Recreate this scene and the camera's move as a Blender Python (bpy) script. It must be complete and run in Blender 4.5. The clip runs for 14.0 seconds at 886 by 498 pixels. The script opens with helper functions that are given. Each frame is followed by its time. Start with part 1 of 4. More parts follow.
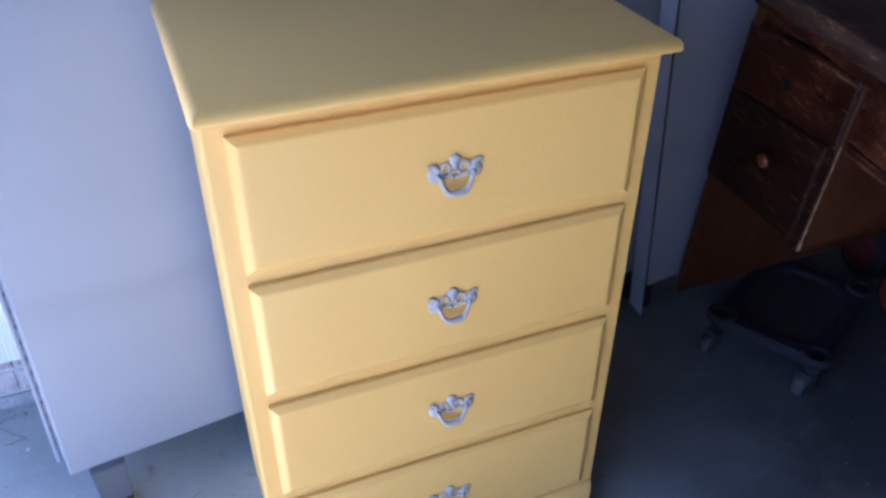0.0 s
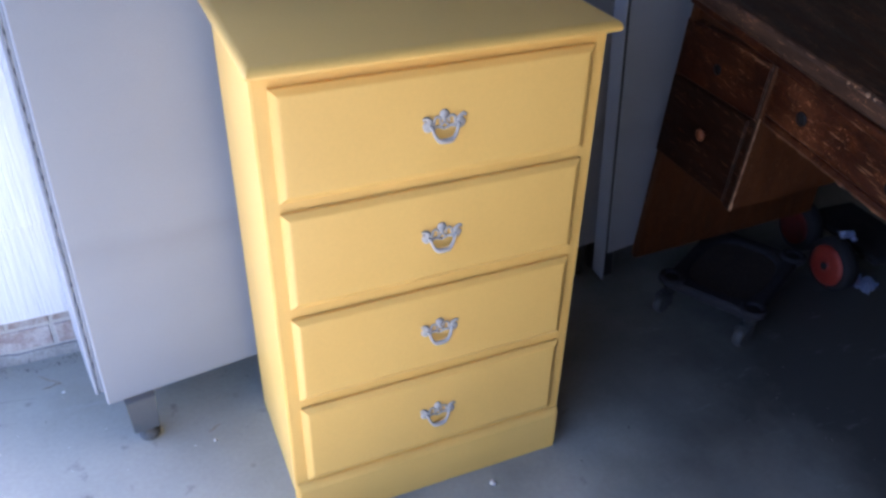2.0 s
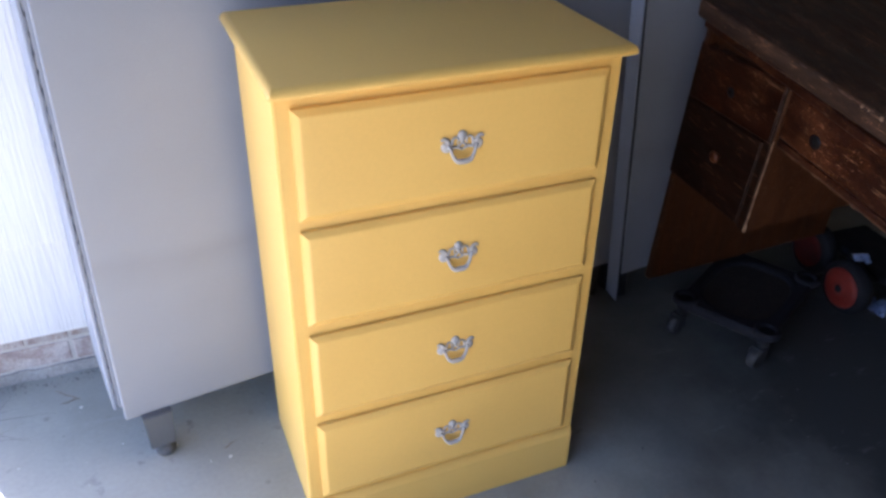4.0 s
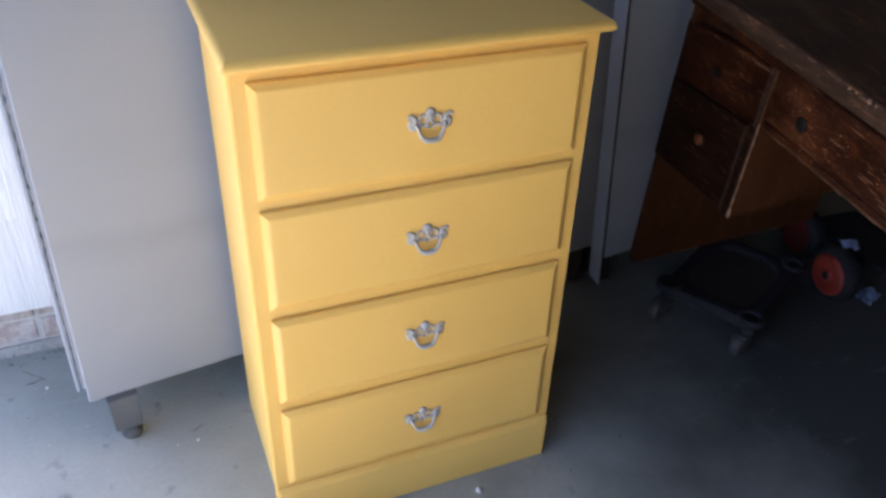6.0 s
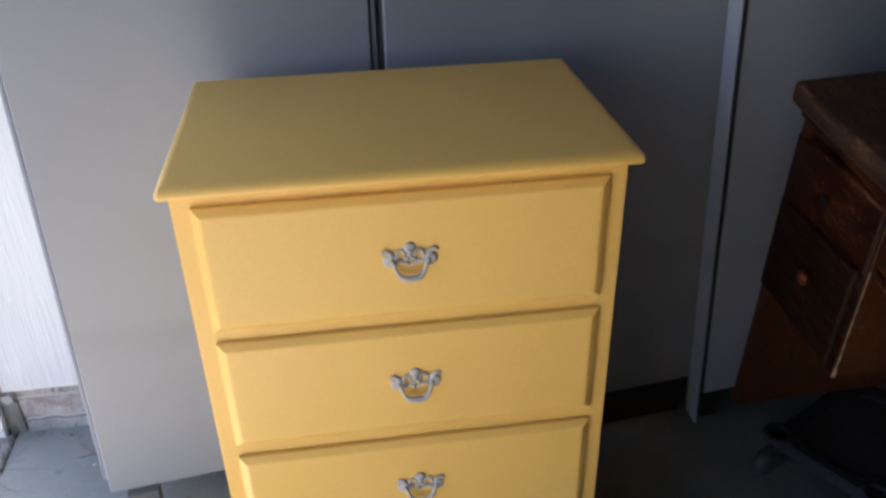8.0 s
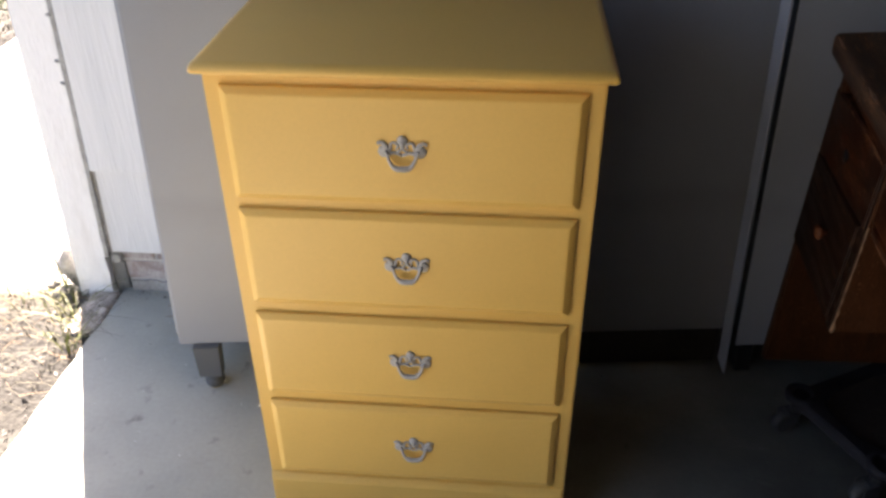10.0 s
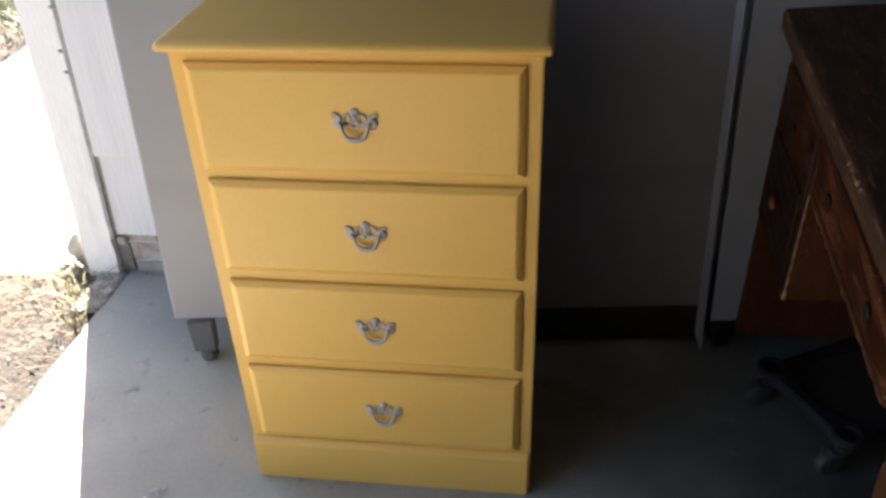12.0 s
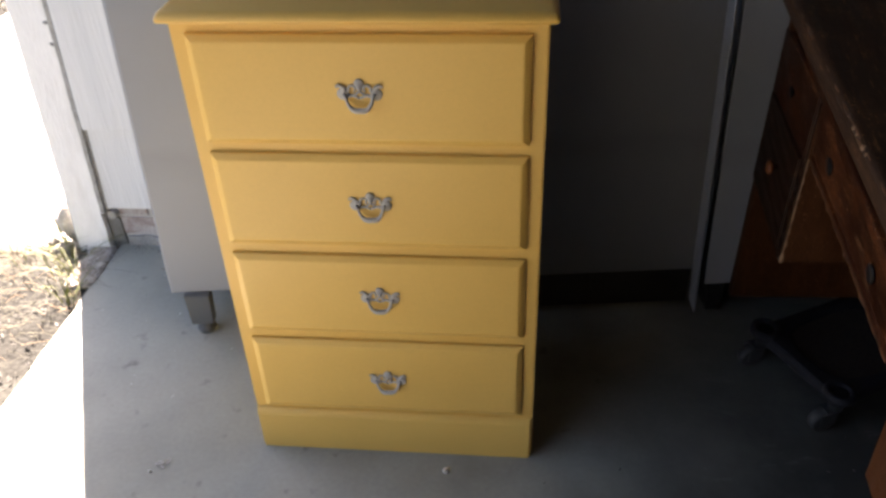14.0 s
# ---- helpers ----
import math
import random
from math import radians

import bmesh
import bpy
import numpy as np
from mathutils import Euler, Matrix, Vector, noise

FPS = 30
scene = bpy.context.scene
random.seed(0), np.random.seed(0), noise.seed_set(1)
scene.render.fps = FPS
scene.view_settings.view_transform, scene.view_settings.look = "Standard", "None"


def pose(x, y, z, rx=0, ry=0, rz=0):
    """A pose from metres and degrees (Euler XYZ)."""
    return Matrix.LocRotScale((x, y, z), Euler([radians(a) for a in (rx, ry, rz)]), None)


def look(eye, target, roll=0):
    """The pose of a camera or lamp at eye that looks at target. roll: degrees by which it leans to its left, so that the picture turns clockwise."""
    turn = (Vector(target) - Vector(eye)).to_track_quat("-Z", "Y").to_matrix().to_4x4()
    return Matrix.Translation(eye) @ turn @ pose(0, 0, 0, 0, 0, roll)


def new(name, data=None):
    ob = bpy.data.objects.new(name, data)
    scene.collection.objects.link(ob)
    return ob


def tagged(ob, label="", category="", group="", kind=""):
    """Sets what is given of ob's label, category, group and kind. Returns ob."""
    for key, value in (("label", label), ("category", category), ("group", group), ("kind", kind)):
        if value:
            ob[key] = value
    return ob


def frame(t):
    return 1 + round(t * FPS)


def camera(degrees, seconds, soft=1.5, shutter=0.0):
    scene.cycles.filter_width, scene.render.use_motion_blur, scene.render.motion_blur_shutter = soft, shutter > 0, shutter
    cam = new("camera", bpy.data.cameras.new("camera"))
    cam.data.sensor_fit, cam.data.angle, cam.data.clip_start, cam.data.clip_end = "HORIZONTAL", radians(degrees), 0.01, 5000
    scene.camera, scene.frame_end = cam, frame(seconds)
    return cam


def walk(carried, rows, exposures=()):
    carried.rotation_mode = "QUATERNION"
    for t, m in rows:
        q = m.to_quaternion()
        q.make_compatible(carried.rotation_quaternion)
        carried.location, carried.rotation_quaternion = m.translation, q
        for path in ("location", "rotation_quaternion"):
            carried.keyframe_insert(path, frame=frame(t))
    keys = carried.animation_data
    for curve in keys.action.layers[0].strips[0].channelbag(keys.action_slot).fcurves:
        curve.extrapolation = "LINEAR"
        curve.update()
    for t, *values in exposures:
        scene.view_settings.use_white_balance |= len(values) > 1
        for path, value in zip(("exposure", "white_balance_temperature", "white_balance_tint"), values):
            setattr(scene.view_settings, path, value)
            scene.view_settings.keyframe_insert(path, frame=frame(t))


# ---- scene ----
cam = camera(56.7, 14.0, soft=2.9)
PATH = [
    (0, (-0.078, -0.866, 1.419), (0.53, 0.645, 0.257), 0.4),
    (0.5, (-0.185, -1.05, 1.434), (0.474, 0.426, 0.255), 2.8),
    (1, (-0.199, -1.093, 1.456), (0.442, 0.476, 0.393), 0.6),
    (1.5, (-0.206, -1.129, 1.465), (0.464, 0.418, 0.388), 0.1),
    (2, (-0.215, -1.139, 1.466), (0.457, 0.376, 0.346), 1.4),
    (2.5, (-0.22, -1.145, 1.458), (0.468, 0.357, 0.331), 1.8),
    (3, (-0.228, -1.152, 1.465), (0.454, 0.391, 0.389), 1.2),
    (3.2, (-0.233, -1.152, 1.473), (0.434, 0.408, 0.414), 0.7),
    (5.5, (-0.207, -1.148, 1.462), (0.446, 0.37, 0.335), 2.2),
    (6, (-0.166, -1.123, 1.45), (0.489, 0.398, 0.329), 2.2),
    (6.5, (-0.044, -1.057, 1.459), (0.437, 0.571, 0.401), 0.8),
    (7, (0.019, -1.001, 1.468), (0.403, 0.645, 0.399), -1.8),
    (7.2, (0.039, -0.954, 1.461), (0.444, 0.699, 0.411), -1.3),
    (9.3, (0.429, -1.074, 1.484), (0.251, 0.647, 0.482), -1.1),
    (9.5, (0.41, -1.091, 1.485), (0.295, 0.581, 0.392), -1.9),
    (10, (0.447, -1.149, 1.46), (0.294, 0.511, 0.354), -0.5),
    (10.5, (0.519, -1.178, 1.449), (0.287, 0.459, 0.324), -2.0),
    (11, (0.561, -1.219, 1.451), (0.328, 0.436, 0.351), -1.1),
    (11.5, (0.584, -1.214, 1.445), (0.357, 0.444, 0.35), -1.8),
    (12, (0.595, -1.227, 1.45), (0.354, 0.424, 0.348), -2.3),
    (12.5, (0.582, -1.196, 1.424), (0.344, 0.439, 0.297), -2.2),
    (13, (0.583, -1.22, 1.443), (0.326, 0.398, 0.297), -3.2),
    (13.5, (0.557, -1.228, 1.452), (0.332, 0.4, 0.312), -2.3),
    (14, (0.547, -1.236, 1.46), (0.363, 0.375, 0.29), -2.3),
]
walk_rows = [(t, look(eye, target, roll)) for t, eye, target, roll in PATH]
EXPOSURES = [(0.0, 4.40, 4950, 32), (0.5, 4.38, 5100, 33), (1.0, 4.42, 5300, 32), (1.5, 4.42, 5450, 30), (3.0, 4.41, 5840, 28), (6.0, 4.32, 6290, 25), (7.0, 4.30, 6370, 23.5), (9.5, 3.85, 7230, 24), (11.0, 3.85, 7340, 23), (13.0, 3.82, 7430, 23), (14.0, 3.74, 7480, 23)]
walk(cam, walk_rows, EXPOSURES)

# ---- world and sun ----
SUN_FLAT, SUN_UP = Vector((-0.40, 0.92, 0.0)).normalized(), radians(39)
world = bpy.data.worlds.new("daylight")
scene.world = world
world.use_nodes = True
sky = world.node_tree.nodes.new("ShaderNodeTexSky")
sky.sky_type, sky.sun_disc = "NISHITA", False
sky.sun_elevation, sky.sun_rotation = SUN_UP, math.atan2(SUN_FLAT.x, SUN_FLAT.y)
background = world.node_tree.nodes["Background"]
background.inputs["Strength"].default_value = 0.05
world.node_tree.links.new(sky.outputs["Color"], background.inputs["Color"])

sun_data = bpy.data.lights.new("sun", "SUN")
sun_data.energy, sun_data.angle, sun_data.color = 5.0, radians(0.5), (1.0, 0.95, 0.87)
sun = new("sun", sun_data)
sun.matrix_world = look(SUN_FLAT * 10 * math.cos(SUN_UP) + Vector((0, 0, 10 * math.sin(SUN_UP))), (0, 0, 0))


# ---- materials ----
def material(name, colours, rough=0.6, scale=6.0, fine=120.0, bump=0.15, metal=0.0, stretch=(1, 1, 1), spread=(0.3, 0.7),
             fine_mix=0.25, coat=0.0, rough_vary=0.12, per_piece=0.0, dist=0.004):
    """Two scales of variation: broad patches between colours, fine grain on top, with relief from the grain."""
    m = bpy.data.materials.new(name)
    m.use_nodes = True
    n, l = m.node_tree.nodes, m.node_tree.links
    bsdf = n["Principled BSDF"]
    tc = n.new("ShaderNodeTexCoord")
    mp = n.new("ShaderNodeMapping")
    mp.inputs["Scale"].default_value = stretch
    l.new(tc.outputs["Object"], mp.inputs["Vector"])
    broad = n.new("ShaderNodeTexNoise")
    broad.inputs["Scale"].default_value, broad.inputs["Detail"].default_value = scale, 6
    grain = n.new("ShaderNodeTexNoise")
    grain.inputs["Scale"].default_value, grain.inputs["Detail"].default_value = fine, 4
    l.new(mp.outputs["Vector"], broad.inputs["Vector"])
    l.new(mp.outputs["Vector"], grain.inputs["Vector"])
    ramp = n.new("ShaderNodeValToRGB")
    ramp.color_ramp.elements[0].position, ramp.color_ramp.elements[1].position = spread
    ramp.color_ramp.elements[0].color, ramp.color_ramp.elements[1].color = (*colours[0], 1), (*colours[-1], 1)
    if len(colours) > 2:
        e = ramp.color_ramp.elements.new(sum(spread) / 2)
        e.color = (*colours[1], 1)
    l.new(broad.outputs["Fac"], ramp.inputs["Fac"])
    shade = n.new("ShaderNodeMapRange")
    shade.inputs["From Min"].default_value, shade.inputs["From Max"].default_value = 0.25, 0.75
    shade.inputs["To Min"].default_value, shade.inputs["To Max"].default_value = 1 - fine_mix, 1 + fine_mix
    l.new(grain.outputs["Fac"], shade.inputs["Value"])
    mul = n.new("ShaderNodeVectorMath")
    mul.operation = "SCALE"
    l.new(ramp.outputs["Color"], mul.inputs[0])
    l.new(shade.outputs["Result"], mul.inputs["Scale"])
    out = mul.outputs["Vector"]
    if per_piece:
        info = n.new("ShaderNodeObjectInfo")
        geo = n.new("ShaderNodeNewGeometry")
        add = n.new("ShaderNodeMath")
        add.operation = "ADD"
        l.new(info.outputs["Random"], add.inputs[0])
        l.new(geo.outputs["Random Per Island"], add.inputs[1])
        vary = n.new("ShaderNodeMapRange")
        vary.inputs["From Max"].default_value = 2.0
        vary.inputs["To Min"].default_value, vary.inputs["To Max"].default_value = 1 - per_piece, 1 + per_piece
        l.new(add.outputs["Value"], vary.inputs["Value"])
        mul2 = n.new("ShaderNodeVectorMath")
        mul2.operation = "SCALE"
        l.new(out, mul2.inputs[0])
        l.new(vary.outputs["Result"], mul2.inputs["Scale"])
        out = mul2.outputs["Vector"]
    l.new(out, bsdf.inputs["Base Color"])
    rr = n.new("ShaderNodeMapRange")
    rr.inputs["From Min"].default_value, rr.inputs["From Max"].default_value = 0.3, 0.7
    rr.inputs["To Min"].default_value, rr.inputs["To Max"].default_value = max(rough - rough_vary, 0.05), min(rough + rough_vary, 1)
    l.new(broad.outputs["Fac"], rr.inputs["Value"])
    l.new(rr.outputs["Result"], bsdf.inputs["Roughness"])
    bsdf.inputs["Metallic"].default_value = metal
    bsdf.inputs["Coat Weight"].default_value = coat
    if bump:
        b = n.new("ShaderNodeBump")
        b.inputs["Strength"].default_value, b.inputs["Distance"].default_value = bump, dist
        l.new(grain.outputs["Fac"], b.inputs["Height"])
        l.new(b.outputs["Normal"], bsdf.inputs["Normal"])
    return m


YELLOW = material("yellow_paint", [(0.742, 0.454, 0.112), (0.802, 0.500, 0.129)], 0.45, 3.0, 170, 0.10, fine_mix=0.025, rough_vary=0.05, dist=0.0010)
PULL = material("pull_paint", [(0.375, 0.360, 0.335), (0.49, 0.47, 0.44)], 0.75, 90, 400, 0.2, fine_mix=0.2, dist=0.001)
PULL.node_tree.nodes["Principled BSDF"].inputs["Specular IOR Level"].default_value = 0.25
BOX_WOOD = material("drawer_box_wood", [(0.30, 0.19, 0.09), (0.40, 0.27, 0.14)], 0.6, 8, 90, 0.2, stretch=(1, 8, 1))
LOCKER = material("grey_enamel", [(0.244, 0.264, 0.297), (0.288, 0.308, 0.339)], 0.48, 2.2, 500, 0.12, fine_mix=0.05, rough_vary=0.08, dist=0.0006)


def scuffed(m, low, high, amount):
    """A faint ragged darker band along the sheet, between the heights low and high."""
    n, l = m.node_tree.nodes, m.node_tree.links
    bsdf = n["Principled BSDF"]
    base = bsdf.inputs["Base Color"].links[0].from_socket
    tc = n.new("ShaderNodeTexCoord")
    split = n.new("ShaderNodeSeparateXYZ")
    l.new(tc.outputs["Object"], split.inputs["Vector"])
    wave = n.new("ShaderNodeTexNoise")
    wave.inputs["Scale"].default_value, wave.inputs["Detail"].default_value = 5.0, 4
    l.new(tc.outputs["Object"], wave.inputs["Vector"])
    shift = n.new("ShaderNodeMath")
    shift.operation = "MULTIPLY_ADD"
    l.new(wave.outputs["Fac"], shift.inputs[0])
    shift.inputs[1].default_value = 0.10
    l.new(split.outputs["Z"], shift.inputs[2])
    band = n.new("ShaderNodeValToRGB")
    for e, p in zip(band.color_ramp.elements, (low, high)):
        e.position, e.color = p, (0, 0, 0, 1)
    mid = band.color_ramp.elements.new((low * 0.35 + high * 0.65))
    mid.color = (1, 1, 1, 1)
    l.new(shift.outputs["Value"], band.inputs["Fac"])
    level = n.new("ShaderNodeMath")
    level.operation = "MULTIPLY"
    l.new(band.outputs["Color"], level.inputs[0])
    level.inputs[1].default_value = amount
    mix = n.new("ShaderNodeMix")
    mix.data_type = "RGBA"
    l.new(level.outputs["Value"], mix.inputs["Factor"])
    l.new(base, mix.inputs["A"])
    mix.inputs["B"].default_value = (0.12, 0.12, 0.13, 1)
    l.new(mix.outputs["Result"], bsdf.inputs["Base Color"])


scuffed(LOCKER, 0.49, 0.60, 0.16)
LOCKER_EDGE = material("worn_enamel_edge", [(0.30, 0.32, 0.34), (0.55, 0.55, 0.56)], 0.5, 40, 300, 0.2, fine_mix=0.1, dist=0.001)
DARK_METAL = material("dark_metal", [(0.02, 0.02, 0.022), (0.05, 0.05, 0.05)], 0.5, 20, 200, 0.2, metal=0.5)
GLIDE = material("worn_glide", [(0.06, 0.062, 0.061), (0.13, 0.132, 0.130)], 0.85, 60, 200, 0.3)
LEG_PLASTIC = material("charcoal_leg", [(0.092, 0.099, 0.104), (0.118, 0.125, 0.130)], 0.7, 12, 200, 0.12, fine_mix=0.08)
CONCRETE = material("painted_concrete", [(0.246, 0.251, 0.214), (0.322, 0.326, 0.280), (0.395, 0.397, 0.340)], 0.62, 2.6, 90, 0.12, fine_mix=0.06, spread=(0.3, 0.72), dist=0.0015)


def shaded_and_stained(m, spots):
    """Shade put into the slab's colour as wide dark blotches with ragged noise edges at (x, y, radius), and small oil
    drips all over.
    """
    n, l = m.node_tree.nodes, m.node_tree.links
    bsdf = n["Principled BSDF"]
    base = bsdf.inputs["Base Color"].links[0].from_socket
    tc = n.new("ShaderNodeTexCoord")
    edge = n.new("ShaderNodeTexNoise")
    edge.inputs["Scale"].default_value, edge.inputs["Detail"].default_value, edge.inputs["Roughness"].default_value = 3.2, 8, 0.62
    l.new(tc.outputs["Object"], edge.inputs["Vector"])
    total = None
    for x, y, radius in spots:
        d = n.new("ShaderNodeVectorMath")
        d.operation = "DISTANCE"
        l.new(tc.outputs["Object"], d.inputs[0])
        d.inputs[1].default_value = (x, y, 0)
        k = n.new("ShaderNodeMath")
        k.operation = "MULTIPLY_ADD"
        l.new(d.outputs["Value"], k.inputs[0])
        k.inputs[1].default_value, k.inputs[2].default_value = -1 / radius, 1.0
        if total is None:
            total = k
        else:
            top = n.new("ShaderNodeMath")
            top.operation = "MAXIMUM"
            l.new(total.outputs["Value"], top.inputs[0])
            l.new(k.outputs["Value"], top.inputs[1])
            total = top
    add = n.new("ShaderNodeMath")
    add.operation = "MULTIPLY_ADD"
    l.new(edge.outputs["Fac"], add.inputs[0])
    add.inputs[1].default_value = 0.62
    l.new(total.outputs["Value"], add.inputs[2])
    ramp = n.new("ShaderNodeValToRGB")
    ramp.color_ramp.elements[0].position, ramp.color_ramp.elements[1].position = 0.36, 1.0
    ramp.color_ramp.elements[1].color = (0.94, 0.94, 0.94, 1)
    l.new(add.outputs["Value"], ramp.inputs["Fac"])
    drips = n.new("ShaderNodeTexNoise")
    drips.inputs["Scale"].default_value, drips.inputs["Detail"].default_value = 19, 3
    l.new(tc.outputs["Object"], drips.inputs["Vector"])
    cut = n.new("ShaderNodeValToRGB")
    cut.color_ramp.elements[0].position, cut.color_ramp.elements[1].position = 0.64, 0.75
    cut.color_ramp.elements[1].color = (0.45, 0.45, 0.45, 1)
    l.new(drips.outputs["Fac"], cut.inputs["Fac"])
    both = n.new("ShaderNodeMath")
    both.operation = "MAXIMUM"
    l.new(ramp.outputs["Color"], both.inputs[0])
    l.new(cut.outputs["Color"], both.inputs[1])
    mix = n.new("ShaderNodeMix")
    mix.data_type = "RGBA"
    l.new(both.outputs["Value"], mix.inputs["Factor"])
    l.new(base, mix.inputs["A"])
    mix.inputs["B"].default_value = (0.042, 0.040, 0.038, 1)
    # pale scuffs where things were dragged, and worn paler patches
    drag = n.new("ShaderNodeMapping")
    drag.inputs["Scale"].default_value, drag.inputs["Rotation"].default_value = (3.0, 11.0, 1.0), (0, 0, 0.9)
    l.new(tc.outputs["Object"], drag.inputs["Vector"])
    rub = n.new("ShaderNodeTexNoise")
    rub.inputs["Scale"].default_value, rub.inputs["Detail"].default_value, rub.inputs["Roughness"].default_value = 1.6, 9, 0.68
    l.new(drag.outputs["Vector"], rub.inputs["Vector"])
    keep = n.new("ShaderNodeValToRGB")
    keep.color_ramp.elements[0].position, keep.color_ramp.elements[1].position = 0.60, 0.78
    keep.color_ramp.elements[1].color = (0.42, 0.42, 0.42, 1)
    l.new(rub.outputs["Fac"], keep.inputs["Fac"])
    pale = n.new("ShaderNodeMix")
    pale.data_type = "RGBA"
    l.new(keep.outputs["Color"], pale.inputs["Factor"])
    l.new(mix.outputs["Result"], pale.inputs["A"])
    pale.inputs["B"].default_value = (0.40, 0.40, 0.385, 1)
    l.new(pale.outputs["Result"], bsdf.inputs["Base Color"])


# the blotches darken the floor beside and under the desk in place of shade
shaded_and_stained(CONCRETE, ((1.62, -0.14, 1.24), (1.36, -0.90, 1.08), (2.4, -1.6, 1.2)))
WHITE_BOARD = material("white_siding_paint", [(0.64, 0.65, 0.645), (0.73, 0.73, 0.715)], 0.6, 4, 26, 0.7, stretch=(5, 5, 0.30), fine_mix=0.03, dist=0.004)
WHITE_POST = material("weathered_white_paint", [(0.76, 0.74, 0.70), (0.87, 0.855, 0.825), (0.89, 0.875, 0.845)], 0.7, 7, 50, 0.6, stretch=(3, 3, 0.6), fine_mix=0.05, dist=0.004)
BRICK = material("red_brick", [(0.28, 0.215, 0.195), (0.37, 0.295, 0.265), (0.48, 0.44, 0.41)], 0.9, 22, 190, 0.8, fine_mix=0.25, per_piece=0.2, spread=(0.3, 0.6), dist=0.003)
MORTAR = material("mortar", [(0.44, 0.42, 0.39), (0.58, 0.56, 0.52)], 0.95, 30, 200, 0.8, fine_mix=0.2, dist=0.004)
SKIRT = material("grey_mortar", [(0.28, 0.262, 0.235), (0.42, 0.398, 0.36)], 0.95, 18, 120, 0.8, fine_mix=0.2, dist=0.004)
DIRT = material("dry_soil", [(0.027, 0.0265, 0.0235), (0.044, 0.0435, 0.039), (0.064, 0.063, 0.0565)], 0.95, 5, 70, 1.0, fine_mix=0.35, dist=0.005)
PEBBLE = material("litter_bits", [(0.020, 0.0185, 0.0165), (0.125, 0.118, 0.107)], 0.9, 40, 200, 0.4, fine_mix=0.2, per_piece=0.5)
STRAW = material("dry_grass", [(0.060, 0.055, 0.037), (0.125, 0.116, 0.079)], 0.8, 20, 100, 0, per_piece=0.3)
GRASS = material("green_grass", [(0.050, 0.082, 0.018), (0.085, 0.115, 0.030)], 0.6, 20, 100, 0, per_piece=0.3)
WEED = material("yellow_green_weed", [(0.11, 0.135, 0.028), (0.19, 0.20, 0.055)], 0.6, 20, 100, 0, per_piece=0.3)
OLD_WOOD = material("weathered_plank", [(0.16, 0.115, 0.078), (0.30, 0.225, 0.155)], 0.9, 6, 60, 0.6, stretch=(1, 8, 8), fine_mix=0.3)
LITTER = material("leaf_litter", [(0.34, 0.30, 0.255), (0.54, 0.49, 0.43)], 0.85, 30, 200, 0.3, fine_mix=0.2, per_piece=0.4)
ROTTEN = material("rotten_wood", [(0.17, 0.163, 0.145), (0.32, 0.306, 0.275)], 0.9, 14, 90, 0.6, stretch=(6, 6, 1), fine_mix=0.25)
STONE = material("pale_stone", [(0.14, 0.13, 0.12), (0.26, 0.25, 0.235)], 0.85, 14, 90, 0.6, fine_mix=0.2)
for dull in (DIRT, PEBBLE, LITTER, OLD_WOOD, STONE):
    dull.node_tree.nodes["Principled BSDF"].inputs["Specular IOR Level"].default_value = 0.08
CONCRETE.node_tree.nodes["Principled BSDF"].inputs["Specular IOR Level"].default_value = 0.28
# unseen ceiling and walls, kept dark to hold down the bounced light
CEILING = material("unseen_dark_ceiling", [(0.10, 0.085, 0.065), (0.16, 0.137, 0.108)], 0.8, 4, 60, 0.3)
UNSEEN_WALL = material("unseen_dark_wall", [(0.045, 0.037, 0.03), (0.08, 0.065, 0.052)], 0.85, 3, 60, 0.4)
SEAM = material("dirty_seam", [(0.27, 0.26, 0.235), (0.42, 0.41, 0.38)], 0.9, 40, 200, 0.5)
BLACK_RUBBER = material("black_rubber", [(0.006, 0.006, 0.008), (0.012, 0.012, 0.015)], 0.85, 20, 150, 0.3)
DOLLY = material("slate_plastic", [(0.015, 0.0145, 0.018), (0.027, 0.026, 0.032)], 0.8, 16, 150, 0.3)
DECK = material("dusty_black_plastic", [(0.034, 0.026, 0.023), (0.054, 0.042, 0.037)], 0.85, 9, 120, 0.3)
# darker copy of the red plastic: shade painted into the rear hub
SHADED_RED = material("shaded_red_plastic", [(0.045, 0.007, 0.006), (0.085, 0.011, 0.009)], 0.8, 20, 150, 0.1)
RED = material("red_plastic", [(0.16, 0.012, 0.007), (0.22, 0.021, 0.010)], 0.6, 20, 150, 0.1)
LEAF = material("dry_leaf", [(0.34, 0.325, 0.30), (0.58, 0.56, 0.52)], 0.8, 90, 300, 0.3)
CRUMB = material("plaster_crumb", [(0.55, 0.53, 0.48), (0.75, 0.73, 0.68)], 0.9, 60, 300, 0.4)


